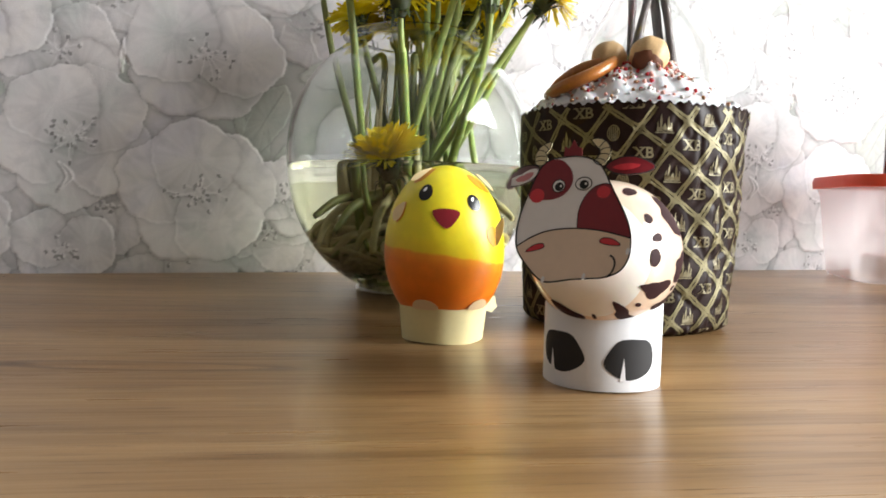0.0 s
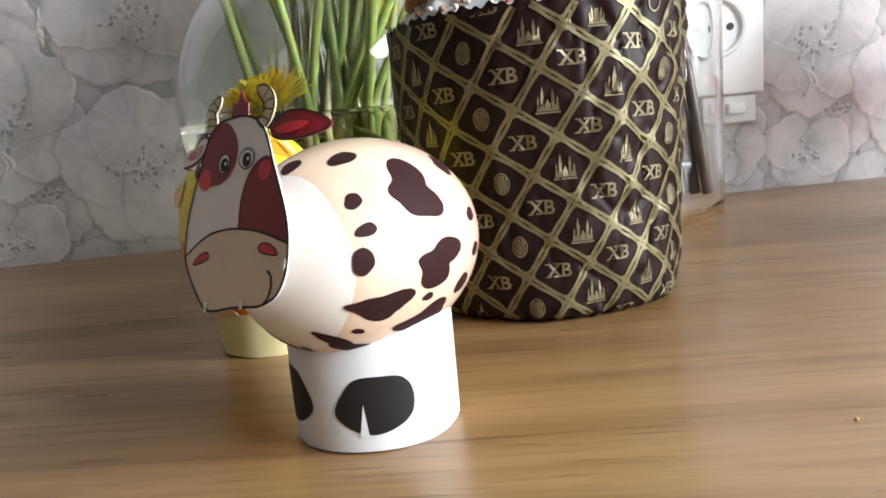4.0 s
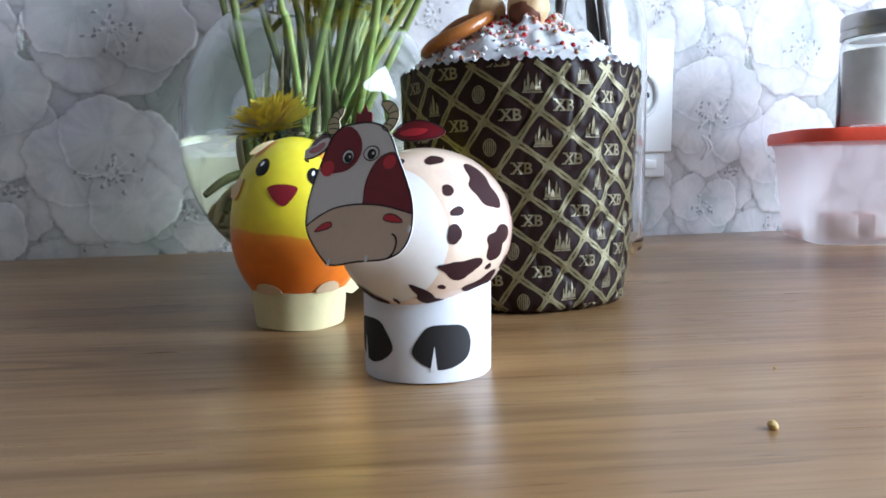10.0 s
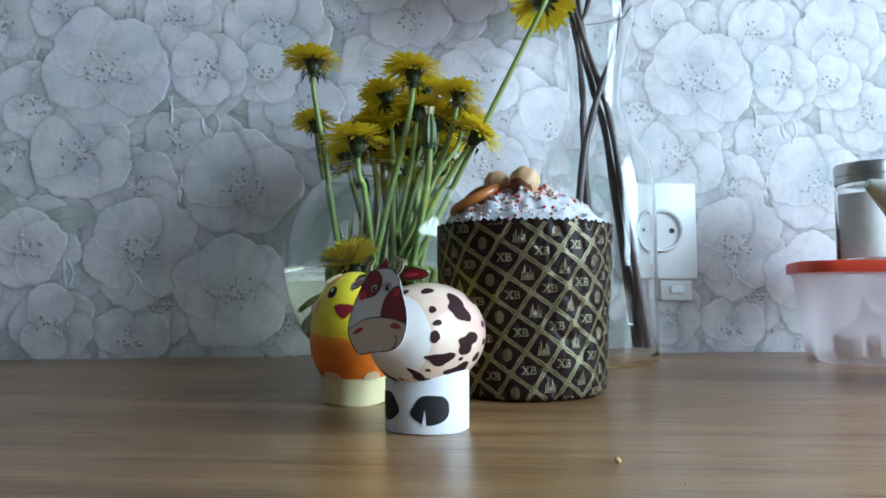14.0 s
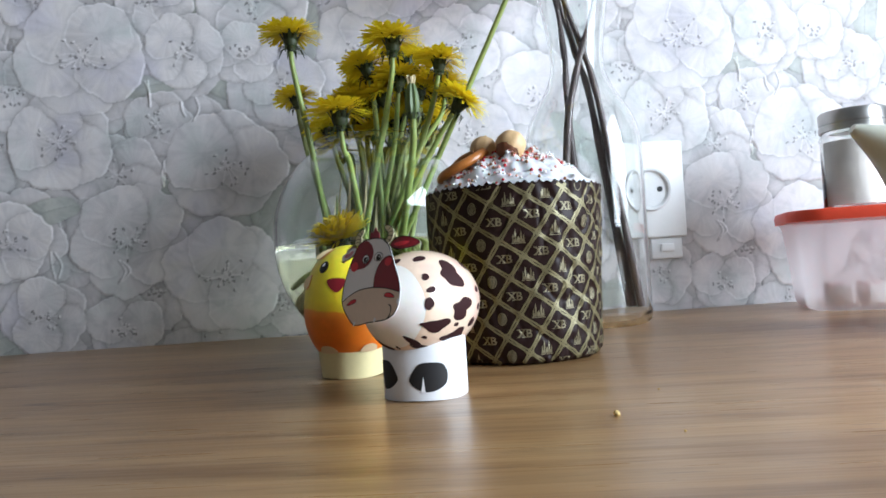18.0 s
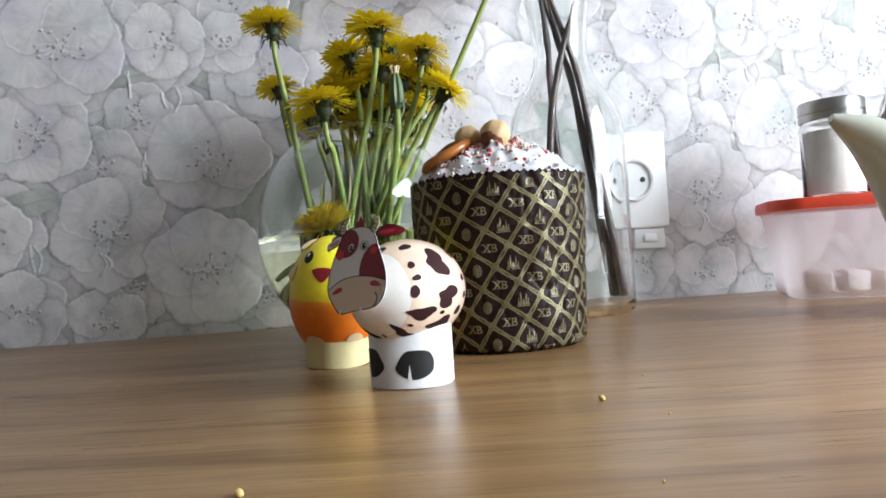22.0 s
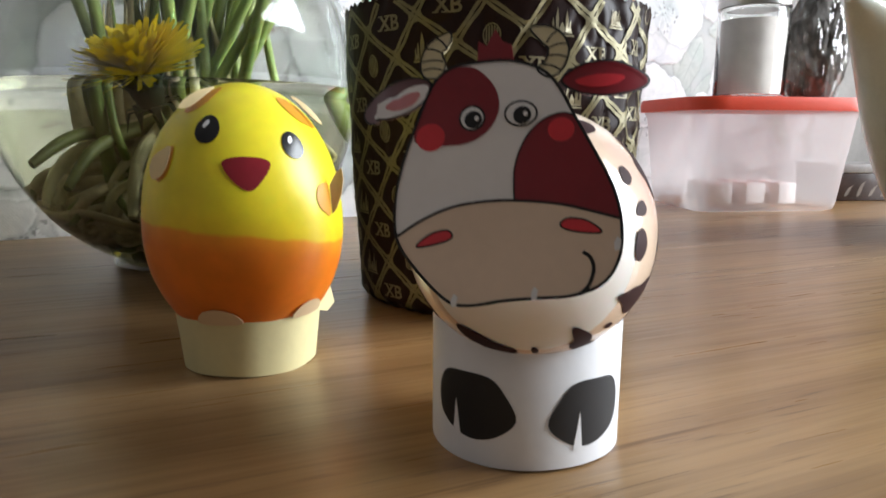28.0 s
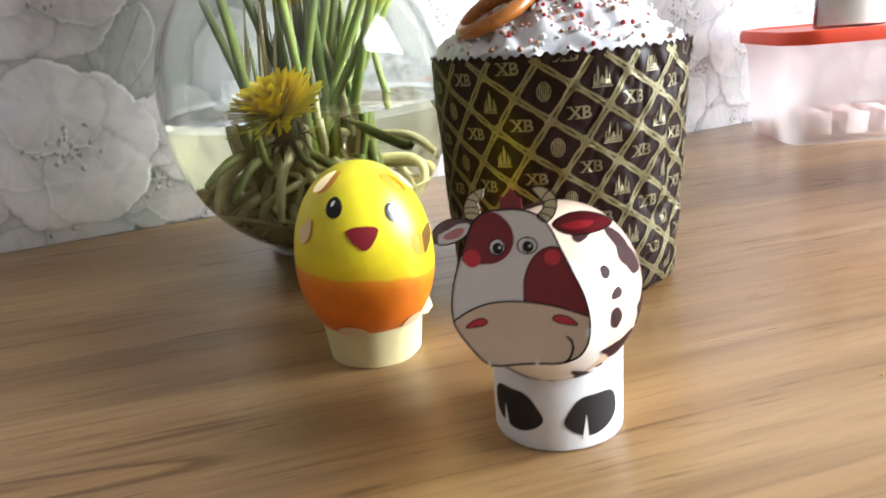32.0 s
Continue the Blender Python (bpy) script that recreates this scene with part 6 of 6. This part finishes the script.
hx, hy_ = BL / 2, BW / 2
part("body", tower([(rrect(hx - 0.003, hy_ - 0.004, 0.010), 0.0), (rrect(hx + 0.0015, hy_ + 0.0005, 0.012), 0.0015), (rrect(hx + 0.0032, hy_ + 0.0022, 0.014), 0.005), (rrect(hx + 0.010, hy_ + 0.010, 0.020), 0.0645), (rrect(hx + 0.012, hy_ + 0.012, 0.021), 0.0692)], cap_high=False), MILKY, food, "milky translucent plastic body").visible_shadow = False
part("lid", tower([(rrect(hx + 0.0150, hy_ + 0.0150, 0.024), 0.0695), (rrect(hx + 0.0155, hy_ + 0.0155, 0.0245), 0.0748), (rrect(hx + 0.0145, hy_ + 0.0145, 0.024), 0.0782), (rrect(hx + 0.009, hy_ + 0.009, 0.020), 0.0785), (rrect(hx + 0.008, hy_ + 0.008, 0.019), 0.0772)]), RED_LID, food, "red plastic snap lid")
for k in range(6):
    lump = thing("sugar_lump", BC, "white sugar lump inside the plastic box", "sugar", "sugar lumps in the box")
    lx, ly = -0.030 + 0.0230 * (k % 3) + rs.uniform(-0.002, 0.002), -0.022 + 0.026 * (k // 3) + rs.uniform(-0.003, 0.003)
    part("lump", box_bm(-0.0085, 0.0085, -0.0085, 0.0085, 0, 0.015, bevel=0.0012), SUGAR_CUBE, lump)
    lump.matrix_basis = Matrix.Translation(BC) @ Matrix.Rotation(BOX_ROT, 4, "Z") @ pose(lx, ly, 0.0046, 0, 0, rs.uniform(-16, 16))
LID_TOP = 0.0774
SH = Vector((0.4510, 0.3750, LID_TOP + TABLE_Z))
shaker = thing("salt_shaker", SH, "glass salt shaker with a steel cap on the red lid", "shaker")
part("jar", lathe([(0.0, 0.0), (0.0215, 0.0), (0.0229, 0.0015), (0.0229, 0.056), (0.0218, 0.0595), (0.0205, 0.0605), (0.0205, 0.058), (0.0212, 0.055), (0.0212, 0.003), (0.0, 0.003)], 64), THICK_GLASS, shaker).visible_shadow = False
part("salt", lathe([(0.0, 0.0032), (0.0210, 0.0032), (0.0209, 0.0515), (0.019, 0.0500), (0.012, 0.0475), (0.0, 0.0465)], 40), SALT, shaker, "white salt filling the jar")
part("cap", lathe([(0.0, 0.0592), (0.0222, 0.0592), (0.0232, 0.0597), (0.0232, 0.0635), (0.0226, 0.0640), (0.0226, 0.0650), (0.0232, 0.0655), (0.0232, 0.0735), (0.0222, 0.0748), (0.0, 0.0750)], 48), STEEL, shaker, "brushed steel screw cap")

pk = thing("herb_bag", (0.506, 0.364, LID_TOP + TABLE_Z), "crinkled cellophane bag of dark dried herbs on the red lid", "bag")
bm = bmesh.new()
bmesh.ops.create_icosphere(bm, subdivisions=5, radius=1.0)
for v in bm.verts:
    n = noise.noise(v.co * 3.1) * 0.22 + noise.noise(v.co * 9) * 0.10
    v.co *= 1 + n
    v.co = Vector((v.co.x * 0.021, v.co.y * 0.018, max(0.0, 0.036 + v.co.z * 0.040)))
part("herbs", bm, BAG_TEA, pk, "dark dried herbs")
bm = bmesh.new()
bmesh.ops.create_icosphere(bm, subdivisions=5, radius=1.0)
for v in bm.verts:
    n = abs(noise.noise(v.co * 4.2)) * 0.25 + abs(noise.noise(v.co * 11)) * 0.12
    v.co *= 1.0 + n
    up = max(0.0, v.co.z)
    v.co = Vector((v.co.x * (0.023 - 0.006 * up), v.co.y * 0.020, max(0.0, 0.038 + v.co.z * 0.046)))
part("film", bm, BAG, pk, "crinkled clear film")

ct = thing("carton", (0.612, 0.385, TABLE_Z), "low dark brown patterned carton on the table", "box")
ct.rotation_euler = (0, 0, radians(-25))
part("carton_body", box_bm(-0.025, 0.035, -0.02, 0.03, 0, 0.0225, bevel=0.001), CHOC_BOX, ct)
part("carton_lid", box_bm(-0.0256, 0.0356, -0.0206, 0.0306, 0.0226, 0.0300, bevel=0.0012), CARTON_LID, ct, "grey printed lid")
for k in range(5):
    cx, tall = -0.016 + 0.011 * k, 0.006 + 0.003 * (k % 2)
    part("print_stroke", plate(curve2d([(cx, 0.004), (cx + 0.003, 0.005), (cx + 0.006, 0.005 + tall), (cx + 0.0075, 0.007 + tall), (cx + 0.003, 0.004 + tall)], 3), lambda x, y, o: Vector((x, -0.0201 - o, y)), 0.0001), CARTON_PALE, ct)

# ---- teapot, of which the spout shows ----
tp = thing("teapot", (0.500, 0.225, TABLE_Z), "pale green glazed teapot with a long curved spout", "teapot")
part("pot", lathe([(0.0, 0.0), (0.030, 0.0), (0.032, 0.003), (0.041, 0.014), (0.048, 0.035), (0.049, 0.055), (0.044, 0.074), (0.035, 0.086), (0.032, 0.088), (0.0, 0.089)], 48), CELADON, tp)
part("lid", lathe([(0.033, 0.0885), (0.030, 0.094), (0.016, 0.099), (0.006, 0.101), (0.006, 0.105), (0.010, 0.110), (0.007, 0.115), (0.0, 0.116)], 40), CELADON, tp)
sp = smooth_path([(-0.040, 0.012, 0.022), (-0.064, 0.020, 0.030), (-0.083, 0.029, 0.058), (-0.097, 0.036, 0.088), (-0.112, 0.041, 0.107), (-0.1335, 0.0435, 0.1195)], 10)
part("spout", tube(bmesh.new(), sp, lambda t: 0.022 * (1 - t) ** 1.1 + 0.0085 * (1 - t ** 6) + 0.0028, 24), CELADON, tp)

# ---- crumbs ----
for cx, cy, r in ((0.1550, 0.1151, 0.0011), (0.1661, 0.0898, 0.0004), (0.0477, 0.0575, 0.0011), (0.1387, 0.0371, 0.00035), (0.185, 0.150, 0.0004)):
    cr = thing("crumb", (cx, cy, TABLE_Z), "tiny golden bread crumb lying on the table", "crumb", "crumbs on the table")
    bm = bmesh.new()
    bmesh.ops.create_icosphere(bm, subdivisions=2, radius=r)
    for v in bm.verts:
        v.co *= 1 + 0.3 * noise.noise(v.co * 900)
        v.co.z = max(-r * 0.8, v.co.z) + r * 0.8
    part("crumb_body", bm, CRUMB, cr)
